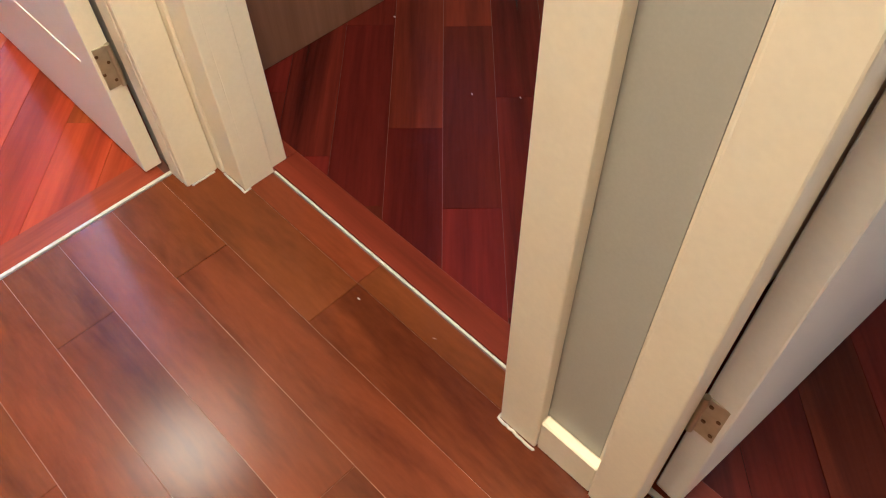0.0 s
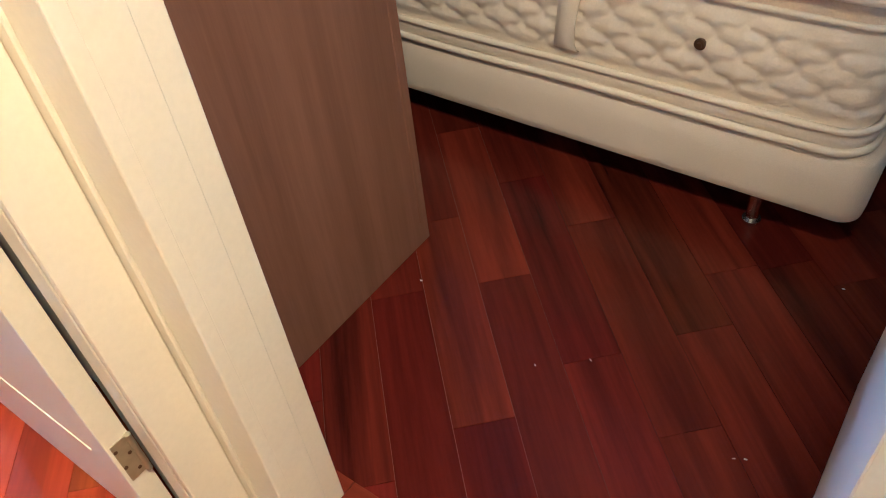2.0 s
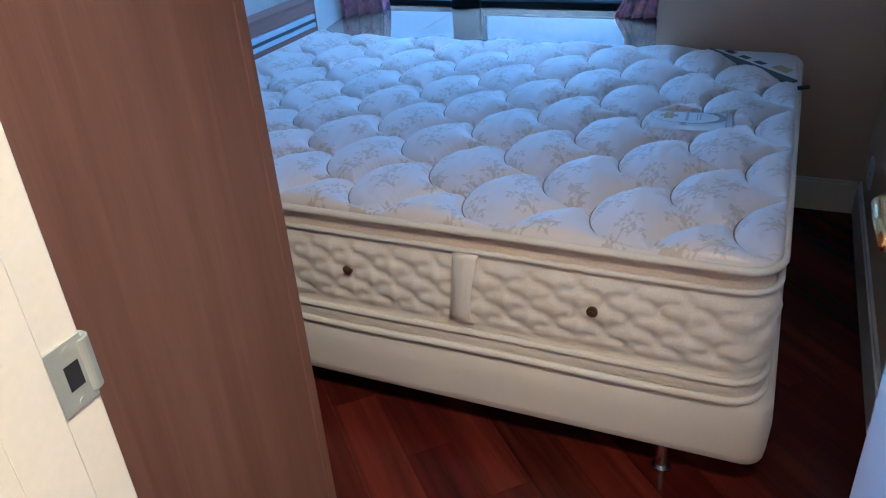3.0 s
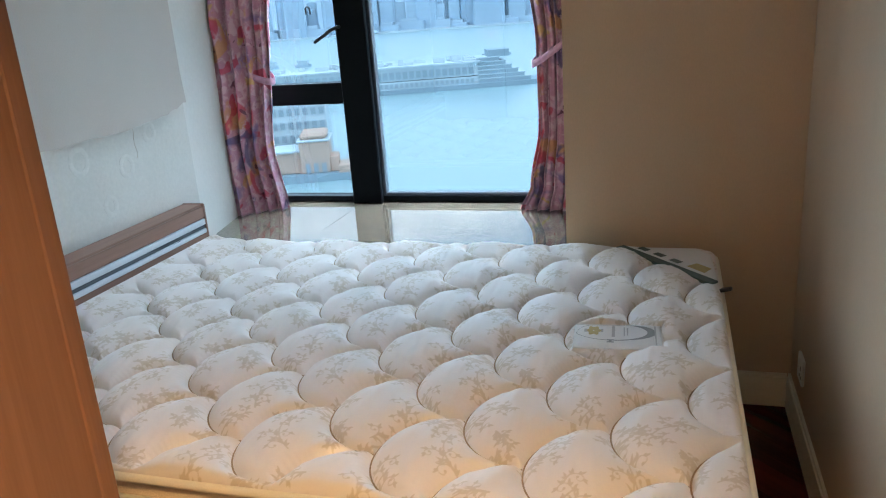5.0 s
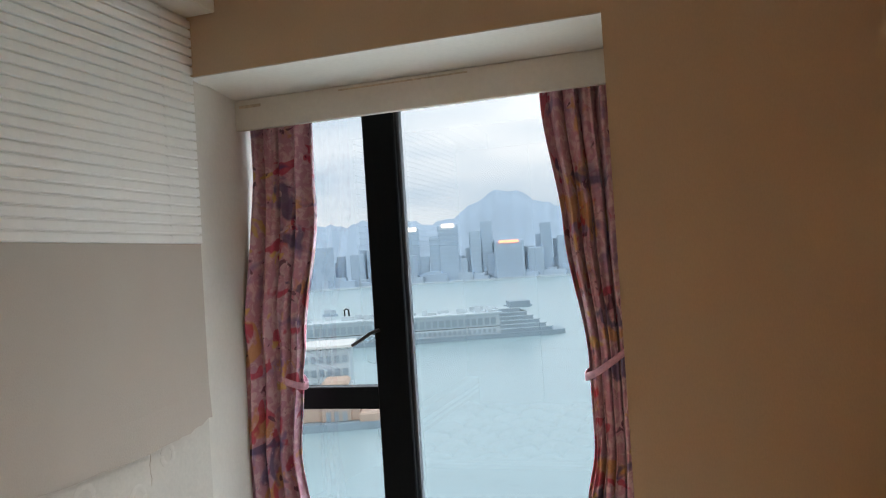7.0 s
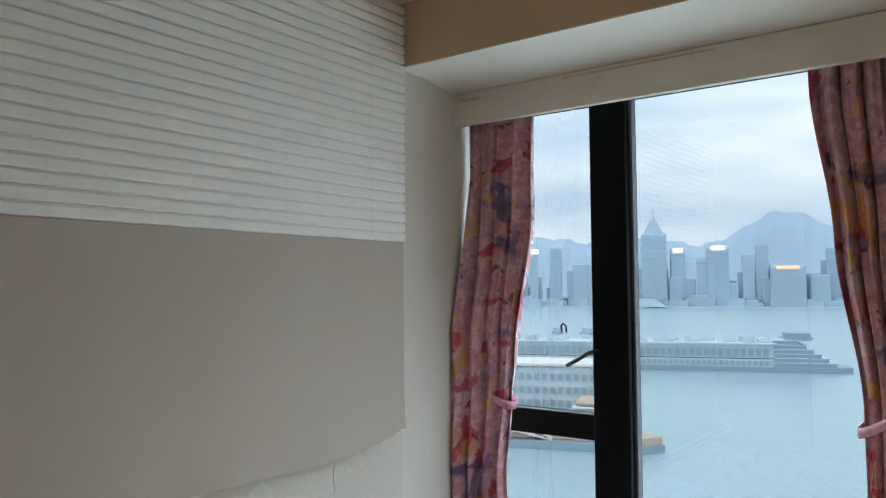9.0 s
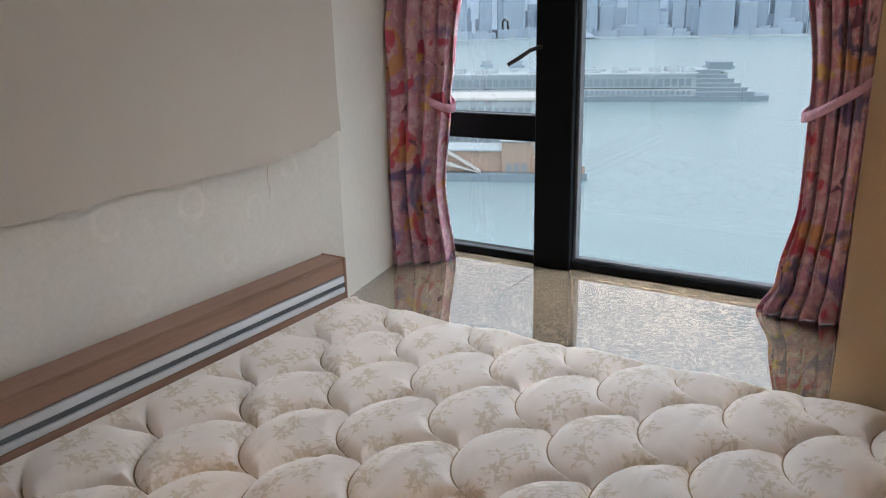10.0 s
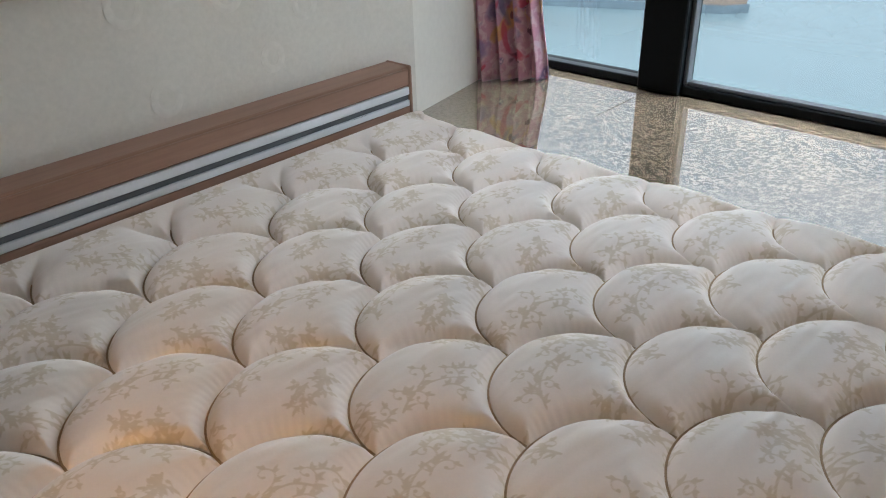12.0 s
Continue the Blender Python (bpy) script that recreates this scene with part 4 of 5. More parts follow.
def cord(name, z, r, inset, material, wob=0.0):
    pts = [(x, y, z + wob * math.sin(9 * x + 7 * y)) for x, y in dense(rounded(BX0, BX1, BY0, BY1, CR, 8, inset), 0.05)]
    part(name, tube(pts, r, 8, True), material, mattress, smooth=True)


cord("top_piping", 0.572, 0.0095, -0.001, M_PIPE, 0.001)
cord("gusset_piping", 0.526, 0.0065, -0.002, M_PIPE, 0.001)
cord("side_piping", 0.314, 0.008, -0.004, M_PIPE, 0.0015)
cord("bottom_piping", 0.266, 0.009, -0.003, M_PIPE, 0.002)
part("gusset", skin([[(x, y, z) for x, y in dense(rounded(BX0, BX1, BY0, BY1, CR, 8, ins), 5)] for z, ins in ((0.522, 0.003), (0.532, 0.010), (0.545, 0.012), (0.560, 0.008), (0.580, 0.004))], False), M_GUSSET, mattress, smooth=True)
part("bottom_band", skin([[(x, y, z) for x, y in dense(rounded(BX0, BX1, BY0, BY1, CR, 8, ins), 5)] for z, ins in ((0.262, 0.01), (0.275, -0.001), (0.296, -0.005), (0.318, 0.0))], True), M_SIDEQ, mattress, smooth=True)
# quilted side wall
loop = dense(rounded(BX0, BX1, BY0, BY1, CR, 8), 0.007)
ncol, nrow = len(loop), 28
verts, faces = [], []
s = 0.0
for i, (x, y) in enumerate(loop):
    q = loop[(i + 1) % ncol]
    p = loop[i - 1]
    tx, ty = q[0] - p[0], q[1] - p[1]
    ln = math.hypot(tx, ty)
    nxn, nyn = ty / ln, -tx / ln
    s += math.hypot(x - p[0], y - p[1])
    for k in range(nrow + 1):
        z = 0.314 + (0.526 - 0.314) * k / nrow
        a, b = s / 0.054 * math.pi, (z - 0.314) / 0.0353 * math.pi
        w1 = abs(math.sin(0.5 * (a + b) + 0.25 * math.sin(a * 2)))
        w2 = abs(math.sin(0.5 * (a - b) + 0.25 * math.sin(a * 2)))
        h = 0.014 * (w1 * w2) ** 0.5 * min(1, 5 * k / nrow, 5 * (nrow - k) / nrow) + 0.006 * math.sin(math.pi * k / nrow) - 0.006
        verts.append((x + nxn * h, y + nyn * h, z))
for i in range(ncol):
    for k in range(nrow):
        a, b = i * (nrow + 1) + k, ((i + 1) % ncol) * (nrow + 1) + k
        faces.append((a, b, b + 1, a + 1))
me = bpy.data.meshes.new("side_panel")
me.from_pydata(verts, [], faces)
me.materials.append(M_SIDEQ)
for p in me.polygons:
    p.use_smooth = True
ob = new("side_panel", me)
ob.parent = mattress
ob.matrix_parent_inverse = Matrix.Translation(mattress.location).inverted()
for bx in (-1.348, -0.770, -1.90):
    part("air_vent", join(cylinder((bx, BY0 - 0.008, 0.430), 0.012, 0.010, "y", 20, bevel=0.002), cylinder((bx, BY0 - 0.014, 0.430), 0.006, 0.006, "y", 14)), M_BUTTON, mattress, "round bronze air vent", smooth=False)
strap = bmesh.new()
prof = [(0.522, -0.004), (0.512, -0.015), (0.45, -0.024), (0.41, -0.026), (0.37, -0.022), (0.350, -0.014), (0.342, -0.004)]
A = []
for (z, d), half in zip(prof, (0.030, 0.027, 0.023, 0.022, 0.024, 0.028, 0.030)):
    cx = -1.056 + 0.10 * (z - 0.43)
    A.append([strap.verts.new((cx + side * half, BY0 + d + thick, z)) for side, thick in ((-1, 0), (1, 0), (1, 0.004), (-1, 0.004))])
for a, b in zip(A, A[1:]):
    for k in range(4):
        strap.faces.new((a[k], a[(k + 1) % 4], b[(k + 1) % 4], b[k]))
strap.faces.new(A[0])
strap.faces.new(A[-1][::-1])
part("handle_strap", strap, M_PIPE, mattress, "sewn cloth carrying handle", smooth=True)

# ---- wardrobe beside the door ----
WX, WY = -1.218, 1.156
wardrobe = thing("wardrobe", (-1.8, 0.86, 0), "tall brown wood-veneer wardrobe standing behind the bedroom door wall", "wardrobe")
part("side_panel", box(WX - 0.022, WX, SOUTH_Y + 0.006, WY, 0.001, 2.45, 0.0015), M_WARDROBE, wardrobe)
part("carcass", box(WALL_X + 0.002, WX - 0.0225, SOUTH_Y + 0.006, WY - 0.03, 0.001, 2.448), M_WARDROBE, wardrobe)
for k in range(2):
    x0 = WALL_X + 0.004 + k * 0.573
    dr = part("door", box(x0, x0 + 0.569, WY - 0.028, WY - 0.004, 0.06, 2.44, 0.002), M_WARDROBE, wardrobe)

# ---- doors ----


def hinge(parent, x, y, z, facing):
    """Two steel leaves and a knuckle with screw heads."""
    if facing == "x":
        plate, pin = box(x, x + 0.002, y - 0.022, y + 0.004, z - 0.045, z + 0.045, 0.0006), cylinder((x + 0.004, y + 0.007, z), 0.005, 0.092, seg=12)
        screws = [cylinder((x + 0.0025, y - 0.011 + 0.008 * (-1) ** k, z - 0.03 + 0.02 * k), 0.0032, 0.0015, "x", 10) for k in range(4)]
    else:
        plate, pin = box(x - 0.005, x + 0.028, y - 0.002, y, z - 0.045, z + 0.045, 0.0006), cylinder((x - 0.007, y - 0.004, z), 0.005, 0.092, seg=12)
        screws = [cylinder((x + 0.011 + 0.008 * (-1) ** k, y - 0.0025, z - 0.03 + 0.02 * k), 0.0032, 0.0015, "y", 10) for k in range(4)]
    h = part("hinge", join(plate, pin), M_HINGE, parent, "worn brass butt hinge")
    sc = part("screw", join(*screws), M_BUTTON, h, "screw heads")
    return h


d1 = thing("door_1", (-1.15, 0.35, 0), "white panelled side room door standing open", "door", kind="structure")
part("leaf", box(-1.83, -1.130, 0.3125, 0.351, 0.008, DOOR_Z - 0.01, 0.002), M_DOOR, d1)
part("edge_lipping", box(-1.1305, -1.1290, 0.3130, 0.3505, 0.008, DOOR_Z - 0.01, 0.0005), M_TRIM, d1, "cream painted door edge")
part("panel_moulding", box(-1.74, -1.205, 0.3105, 0.3126, 0.250, 0.256, 0.0008), M_TRIM, d1, "raised moulding line")
hinge(d1, -1.129, 0.340, 0.27, "x")
hinge(d1, -1.129, 0.340, 1.80, "x")

d2 = thing("door_2", (-0.3, 0.58, 0), "white bedroom door standing open, with a brass lever handle", "door", kind="structure")
part("leaf", box(-0.292, -0.254, 0.580, 1.225, 0.008, DOOR_Z - 0.01, 0.002), M_DOOR, d2)
lev = part("lever_handle", join(cylinder((-0.2965, 1.165, 0.905), 0.024, 0.008, "x", 22, bevel=0.002), tube([(-0.297, 1.165, 0.905), (-0.345, 1.165, 0.905), (-0.356, 1.150, 0.905), (-0.356, 1.11, 0.902), (-0.352, 1.055, 0.898)], 0.008)), M_BRASS, d2, "polished brass lever handle", smooth=True)

d3 = thing("door_3", (0.0, 0.52, 0), "white side room door standing open", "door", kind="structure")
leaf3 = box(0.0015, 0.0435, 0.516, 1.20, 0.008, DOOR_Z - 0.01, 0.002)
rot3 = Matrix.Translation((-0.01, 0.52, 0)) @ Matrix.Rotation(radians(-5.0), 4, "Z") @ Matrix.Translation((0.01, -0.52, 0))
leaf3.transform(rot3)
part("leaf", leaf3, M_DOOR, d3)
hinge(d3, 0.0105, 0.514, 0.27, "y")
hinge(d3, 0.0105, 0.514, 1.80, "y")

strike = thing("strike_plate", (JAMB_L, 0.52, 0.93), "satin steel strike plate with a square latch hole, on the lining", "strike plate")
SX = JAMB_L - 0.012
part("plate", join(box(SX, SX + 0.0022, 0.508, 0.5435, 0.940, 1.002, 0.0008), cylinder((SX - 0.004, 0.5435, 0.971), 0.0085, 0.052, "z", 20, bevel=0.002)), M_STEEL, strike)
part("latch_hole", box(SX + 0.0005, SX + 0.0028, 0.520, 0.534, 0.959, 0.982), M_BLACK, strike, "dark latch hole")
for z in (0.994, 0.946):
    part("screw", cylinder((SX + 0.0026, 0.527, z), 0.0035, 0.001, "x", 12), M_STEEL, strike)

# wall socket
sock = thing("wall_socket", (RIGHT_X, 2.845, 0.24), "white plastic wall socket on the beige wall", "socket")
part("plate", box(RIGHT_X - 0.009, RIGHT_X, 2.802, 2.888, 0.198, 0.284, 0.003), M_OUTLET, sock)
part("switch", box(RIGHT_X - 0.012, RIGHT_X - 0.008, 2.852, 2.872, 0.25, 0.27, 0.002), M_OUTLET, sock)
part("pin_holes", join(box(RIGHT_X - 0.0095, RIGHT_X - 0.0088, 2.827, 2.833, 0.24, 0.255), box(RIGHT_X - 0.0095, RIGHT_X - 0.0088, 2.814, 2.827, 0.218, 0.224), box(RIGHT_X - 0.0095, RIGHT_X - 0.0088, 2.837, 2.850, 0.218, 0.224)), M_BLACK, sock)

# ---- curtains ----


def curtain(name, spine, width, z_top, z_tie, seed, right):
    """A gathered curtain: folds that widen at the head, are drawn in at the tie and spread again at the sill.
    spine(z), width(z): the middle and the half width at that height."""
    nz, nu = 90, 150
    verts, faces = [], []
    rnd = random.Random(seed)
    ph = [rnd.uniform(0, 6.28) for _ in range(6)]
    for i in range(nz + 1):
        z = SILL_Z + 0.001 + (z_top - SILL_Z - 0.001) * i / nz
        mid, half = spine(z), width(z)
        amp = 0.026 + 0.016 * math.exp(-((z - 1.7) / 0.5) ** 2) - 0.010 * math.exp(-((z - z_tie) / 0.1) ** 2)
        for j in range(nu + 1):
            t = j / nu * 2 - 1
            f = math.sin(t * 14 + ph[0] + 0.9 * math.sin(z * 2.2 + ph[1])) + 0.55 * math.sin(t * 27 + ph[2] + 1.2 * math.sin(z * 1.7 + t)) + 0.14 * math.sin(t * 43 + z * 4 + ph[3])
            x = mid + half * (t + 0.05 * math.sin(t * 15 + ph[0] + 1.4))
            low = min(1.0, max(0.0, (2.0 - z) / 0.6))
            fore = 0.0 if right else 0.16 * low * (0.5 - 0.5 * t) ** 1.3
            verts.append((x, 3.572 + amp * f * 0.72 + 0.012 * math.sin(z * 5 + ph[5]) - fore, z))
    for i in range(nz):
        for j in range(nu):
            a = i * (nu + 1) + j
            faces.append((a, a + 1, a + nu + 2, a + nu + 1))
    me = bpy.data.meshes.new("drape")
    me.from_pydata(verts, [], faces)
    me.materials.append(M_CURTAIN)
    for p in me.polygons:
        p.use_smooth = True
    c = thing(name, (spine(SILL_Z), 3.572, SILL_Z), "pink floral cotton curtain gathered by a tie band at the window", "curtain", group="curtains at the window")
    ob = new("drape", me)
    ob.parent = c
    ob.matrix_parent_inverse = Matrix.Translation(c.location).inverted()
    mod = ob.modifiers.new("cloth", "SOLIDIFY")
    mod.thickness = 0.002
    # tie band
    mid, half = spine(z_tie), width(z_tie) + 0.012
    tilt = -0.055 if not right else 0.06
    loops = []
    for dz, out in ((-0.015, 0.0), (-0.013, 0.004), (0.013, 0.004), (0.015, 0.0)):
        loops.append([(mid + (half + out) * math.cos(a), 3.572 + (0.052 + out) * math.sin(a), z_tie + dz + tilt * math.cos(a) + 0.012 * math.sin(a)) for a in np.linspace(0, 2 * math.pi, 40, endpoint=False)])
    part("tie_band", skin(loops, False), M_TIE, c, "pink tie band", smooth=True)
    hx = mid - half - 0.02 if not right else mid + half + 0.02
    part("tie_hook", tube([(hx, 3.60, z_tie + 0.14), (hx, 3.57, z_tie + 0.12), (hx + 0.01, 3.55, z_tie + 0.06), (hx + 0.02, 3.56, z_tie + 0.03)], 0.006), M_OUTLET, c, "white plastic hook", smooth=True)


def lerp_table(z, tab):
    for (z0, a), (z1, b) in zip(tab, tab[1:]):
        if z <= z1:
            k = max(0, (z - z0) / (z1 - z0))
            k = k * k * (3 - 2 * k)
            return a + (b - a) * k
    return tab[-1][1]


def left_edges(z):
    return lerp_table(z, [(0.55, -2.452), (1.18, -2.445), (1.5, -2.462), (2.2, -2.458)]), lerp_table(z, [(0.55, -2.250), (0.85, -2.285), (1.16, -2.262), (1.30, -2.250), (1.9, -2.150), (2.2, -2.142)])


def right_edges(z):
    return lerp_table(z, [(0.55, -1.172), (0.66, -1.125), (0.9, -1.086), (1.2, -1.088), (1.7, -1.145), (2.2, -1.200)]), lerp_table(z, [(0.55, -0.930), (1.2, -0.932), (1.6, -0.930), (2.2, -0.935)])


curtain("curtain", lambda z: sum(left_edges(z)) / 2, lambda z: (left_edges(z)[1] - left_edges(z)[0]) / 2, 2.30, 1.185, 3, False)
curtain("curtain", lambda z: sum(right_edges(z)) / 2, lambda z: (right_edges(z)[1] - right_edges(z)[0]) / 2, 2.30, 1.21, 8, True)

# ---- outside: harbour, ships, far shore ----
SEA = -65.0
EX, EY, EZ = -0.72, 1.08, 1.56


def spot(az, el=None, dist=None):
    """A place outside: by bearing (degrees right of +y) and either the dip under the horizon, on the water, or a distance."""
    d = dist if dist else (EZ - SEA) / math.tan(radians(-el))
    return EX + d * math.sin(radians(az)), EY + d * math.cos(radians(az)), d


bm = bmesh.new()
vs = [bm.verts.new(p) for p in ((-4800, 12, SEA), (4800, 12, SEA), (4800, 4900, SEA), (-4800, 4900, SEA))]
bm.faces.new(vs)
structure("water", bm, M_WATER, "pale blue harbour water far below", "water")

# hills
SHORE = 2600.0
rng = random.Random(5)


def ridge(az):
    e = 2.75 + 2.45 * math.exp(-((az + 13.0) / 3.4) ** 2) + 0.9 * math.exp(-((az + 22) / 2.5) ** 2) + 1.0 * math.exp(-((az + 29.5) / 4) ** 2) + 1.4 * math.exp(-((az + 4.5) / 4) ** 2)
    return e + 0.12 * math.sin(az * 3.1) + 0.07 * math.sin(az * 7.7 + 1)


bm = bmesh.new()
prev = None
for k in range(241):
    az = -52 + 0.4 * k
    col = []
    for f, d in ((0.0, 3150), (0.35, 3280), (0.75, 3430), (1.0, 3550), (0.6, 3700)):
        x, y, _ = spot(az, dist=d)
        h = EZ + 3550 * math.tan(radians(ridge(az)))
        col.append(bm.verts.new((x, y, SEA + (h - SEA) * f + (18 * math.sin(az * 5 + f * 9) if 0 < f < 1 else 0))))
    if prev:
        for i in range(4):
            bm.faces.new((prev[i], prev[i + 1], col[i + 1], col[i]))
    prev = col
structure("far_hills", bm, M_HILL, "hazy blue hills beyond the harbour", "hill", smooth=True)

bm = prism([spot(a, dist=SHORE)[:2] for a in range(30, -56, -4)][::-1] + [spot(a, dist=3200)[:2] for a in range(30, -56, -4)], SEA, SEA + 5)
structure("far_shore", bm, M_QUAY, "low far waterfront", "shore")


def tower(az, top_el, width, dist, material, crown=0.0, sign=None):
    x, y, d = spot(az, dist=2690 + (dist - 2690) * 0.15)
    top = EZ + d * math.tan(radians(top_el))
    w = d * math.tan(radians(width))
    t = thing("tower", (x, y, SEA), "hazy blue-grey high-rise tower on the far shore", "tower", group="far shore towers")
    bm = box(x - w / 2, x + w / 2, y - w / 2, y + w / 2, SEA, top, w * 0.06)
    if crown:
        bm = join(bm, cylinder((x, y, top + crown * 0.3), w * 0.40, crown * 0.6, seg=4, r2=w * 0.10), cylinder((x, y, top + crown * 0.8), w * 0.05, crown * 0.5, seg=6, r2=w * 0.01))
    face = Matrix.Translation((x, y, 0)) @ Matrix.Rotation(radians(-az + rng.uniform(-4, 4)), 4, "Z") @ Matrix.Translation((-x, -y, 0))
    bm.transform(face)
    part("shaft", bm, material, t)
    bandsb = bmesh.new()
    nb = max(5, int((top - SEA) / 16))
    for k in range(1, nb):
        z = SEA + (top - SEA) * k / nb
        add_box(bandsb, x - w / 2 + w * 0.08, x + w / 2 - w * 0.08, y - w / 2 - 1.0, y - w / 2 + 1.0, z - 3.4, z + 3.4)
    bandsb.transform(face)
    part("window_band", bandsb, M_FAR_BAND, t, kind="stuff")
    if sign:
        sw, sh, off, sm = sign
        board = box(x - sw / 2, x + sw / 2, y - w / 2 - 5, y - w / 2 - 3, top - off - sh, top - off)
        board.transform(face)
        part("lit_sign", board, sm, t, "lit roof sign")


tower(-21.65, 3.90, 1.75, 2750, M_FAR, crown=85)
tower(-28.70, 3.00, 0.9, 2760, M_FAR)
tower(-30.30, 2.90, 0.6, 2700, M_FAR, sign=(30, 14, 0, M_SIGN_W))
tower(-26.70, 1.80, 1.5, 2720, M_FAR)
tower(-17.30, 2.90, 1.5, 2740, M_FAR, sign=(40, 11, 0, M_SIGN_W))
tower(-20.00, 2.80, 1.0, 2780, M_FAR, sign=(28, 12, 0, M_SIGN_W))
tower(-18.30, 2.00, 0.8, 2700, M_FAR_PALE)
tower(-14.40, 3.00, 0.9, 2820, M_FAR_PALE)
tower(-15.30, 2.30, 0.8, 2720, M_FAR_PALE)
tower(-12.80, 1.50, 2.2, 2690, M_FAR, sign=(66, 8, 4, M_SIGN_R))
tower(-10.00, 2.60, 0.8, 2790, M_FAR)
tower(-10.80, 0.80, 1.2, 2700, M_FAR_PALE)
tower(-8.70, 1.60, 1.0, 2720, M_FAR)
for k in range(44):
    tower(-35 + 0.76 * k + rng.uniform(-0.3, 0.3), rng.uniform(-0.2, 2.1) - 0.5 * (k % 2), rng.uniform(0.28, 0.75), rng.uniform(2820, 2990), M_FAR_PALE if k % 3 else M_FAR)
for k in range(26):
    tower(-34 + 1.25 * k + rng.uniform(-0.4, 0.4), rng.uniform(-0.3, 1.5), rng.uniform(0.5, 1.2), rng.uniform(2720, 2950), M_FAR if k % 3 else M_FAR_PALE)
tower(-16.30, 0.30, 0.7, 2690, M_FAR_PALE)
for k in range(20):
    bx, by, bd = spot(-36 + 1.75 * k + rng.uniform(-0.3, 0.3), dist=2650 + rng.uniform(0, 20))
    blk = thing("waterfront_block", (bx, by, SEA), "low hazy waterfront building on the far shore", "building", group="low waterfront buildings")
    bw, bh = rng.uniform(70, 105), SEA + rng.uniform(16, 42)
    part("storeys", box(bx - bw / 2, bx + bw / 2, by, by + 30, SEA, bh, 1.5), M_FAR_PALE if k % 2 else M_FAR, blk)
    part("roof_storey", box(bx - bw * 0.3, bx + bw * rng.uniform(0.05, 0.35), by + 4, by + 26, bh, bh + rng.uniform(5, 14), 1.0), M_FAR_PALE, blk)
x, y, _ = spot(-22.2, dist=2625)
hall_far = bmesh.new()
bmesh.ops.create_cone(hall_far, cap_ends=True, segments=24, radius1=58, radius2=22, depth=26)
hall_far.transform(Matrix.Translation((x, y, SEA + 18)) @ Matrix.Diagonal((1.2, 0.5, 1, 1)))
solid("curved_roof_hall", hall_far, M_FAR_PALE, "low pale hall with a curved roof on the far waterfront", "hall", smooth=False)


def pier_building():
    """The long cruise pier: two open decks with columns and a stepped terrace end."""
    x0, y0, d = spot(-33.0, -5.72)
    x1, y1, _ = spot(-8.9, -5.75)
    ln = math.hypot(x1 - x0, y1 - y0)
    ang = math.atan2(y1 - y0, x1 - x0)
    m = Matrix.Translation((x0, y0, SEA)) @ Matrix.Rotation(ang, 4, "Z")
    p = thing("cruise_pier", (x0, y0, SEA), "long grey cruise pier building with columned decks and a stepped end", "pier")

    def put(name, bm, material, label="", kind=""):
        bm.transform(m)
        return part(name, bm, material, p, label, kind=kind)
    main = ln * 0.795
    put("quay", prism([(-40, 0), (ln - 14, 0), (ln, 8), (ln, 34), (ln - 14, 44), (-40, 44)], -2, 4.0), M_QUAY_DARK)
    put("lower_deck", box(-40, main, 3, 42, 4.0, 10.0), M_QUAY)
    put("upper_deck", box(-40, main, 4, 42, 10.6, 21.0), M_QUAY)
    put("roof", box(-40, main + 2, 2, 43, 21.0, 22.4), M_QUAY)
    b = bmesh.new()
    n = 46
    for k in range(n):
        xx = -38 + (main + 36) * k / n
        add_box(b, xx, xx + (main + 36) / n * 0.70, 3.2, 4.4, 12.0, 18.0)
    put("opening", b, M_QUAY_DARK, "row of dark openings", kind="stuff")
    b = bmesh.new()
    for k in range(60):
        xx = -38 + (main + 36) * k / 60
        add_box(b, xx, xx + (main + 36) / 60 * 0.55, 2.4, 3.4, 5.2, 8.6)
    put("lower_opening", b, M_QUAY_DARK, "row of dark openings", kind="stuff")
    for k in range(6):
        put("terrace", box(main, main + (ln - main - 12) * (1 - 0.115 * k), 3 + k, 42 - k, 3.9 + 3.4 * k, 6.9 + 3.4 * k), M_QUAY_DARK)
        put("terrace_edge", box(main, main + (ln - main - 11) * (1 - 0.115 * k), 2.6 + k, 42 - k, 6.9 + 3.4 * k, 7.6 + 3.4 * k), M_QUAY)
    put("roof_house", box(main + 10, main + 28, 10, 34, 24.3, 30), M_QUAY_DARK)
    b = bmesh.new()
    r2 = random.Random(2)
    for k in range(38):
        xx = main * r2.random()
        w, h = r2.uniform(3, 12), r2.uniform(1.5, 5)
        yy = r2.uniform(6, 30)
        add_box(b, xx, xx + w, yy, yy + 6, 22.4, 22.4 + h)
    put("roof_plant", b, M_QUAY, "boxes and masts on the roof", kind="stuff")


pier_building()


def boat(az, el, length, name="ferry", material=M_FAR_BAND, label="small dark ferry on the harbour"):
    x, y, d = spot(az, el)
    b = thing(name, (x, y, SEA), label, "boat", group="small boats")
    part("hull", prism([(x - length / 2, y - 4), (x + length * 0.4, y - 4), (x + length / 2, y), (x + length * 0.4, y + 4), (x - length / 2, y + 4)], SEA, SEA + 3.4), material, b)
    part("cabin", box(x - length * 0.38, x + length * 0.30, y - 3, y + 3, SEA + 3.4, SEA + 8, 0.3), M_QUAY, b)
    part("roof", box(x - length * 0.42, x + length * 0.33, y - 3.4, y + 3.4, SEA + 8, SEA + 8.8), material, b)


boat(-12.4, -3.55, 40)
boat(-28.6, -3.3, 18, "tug", label="small dark tug on the harbour")
boat(-26.4, -3.35, 24)


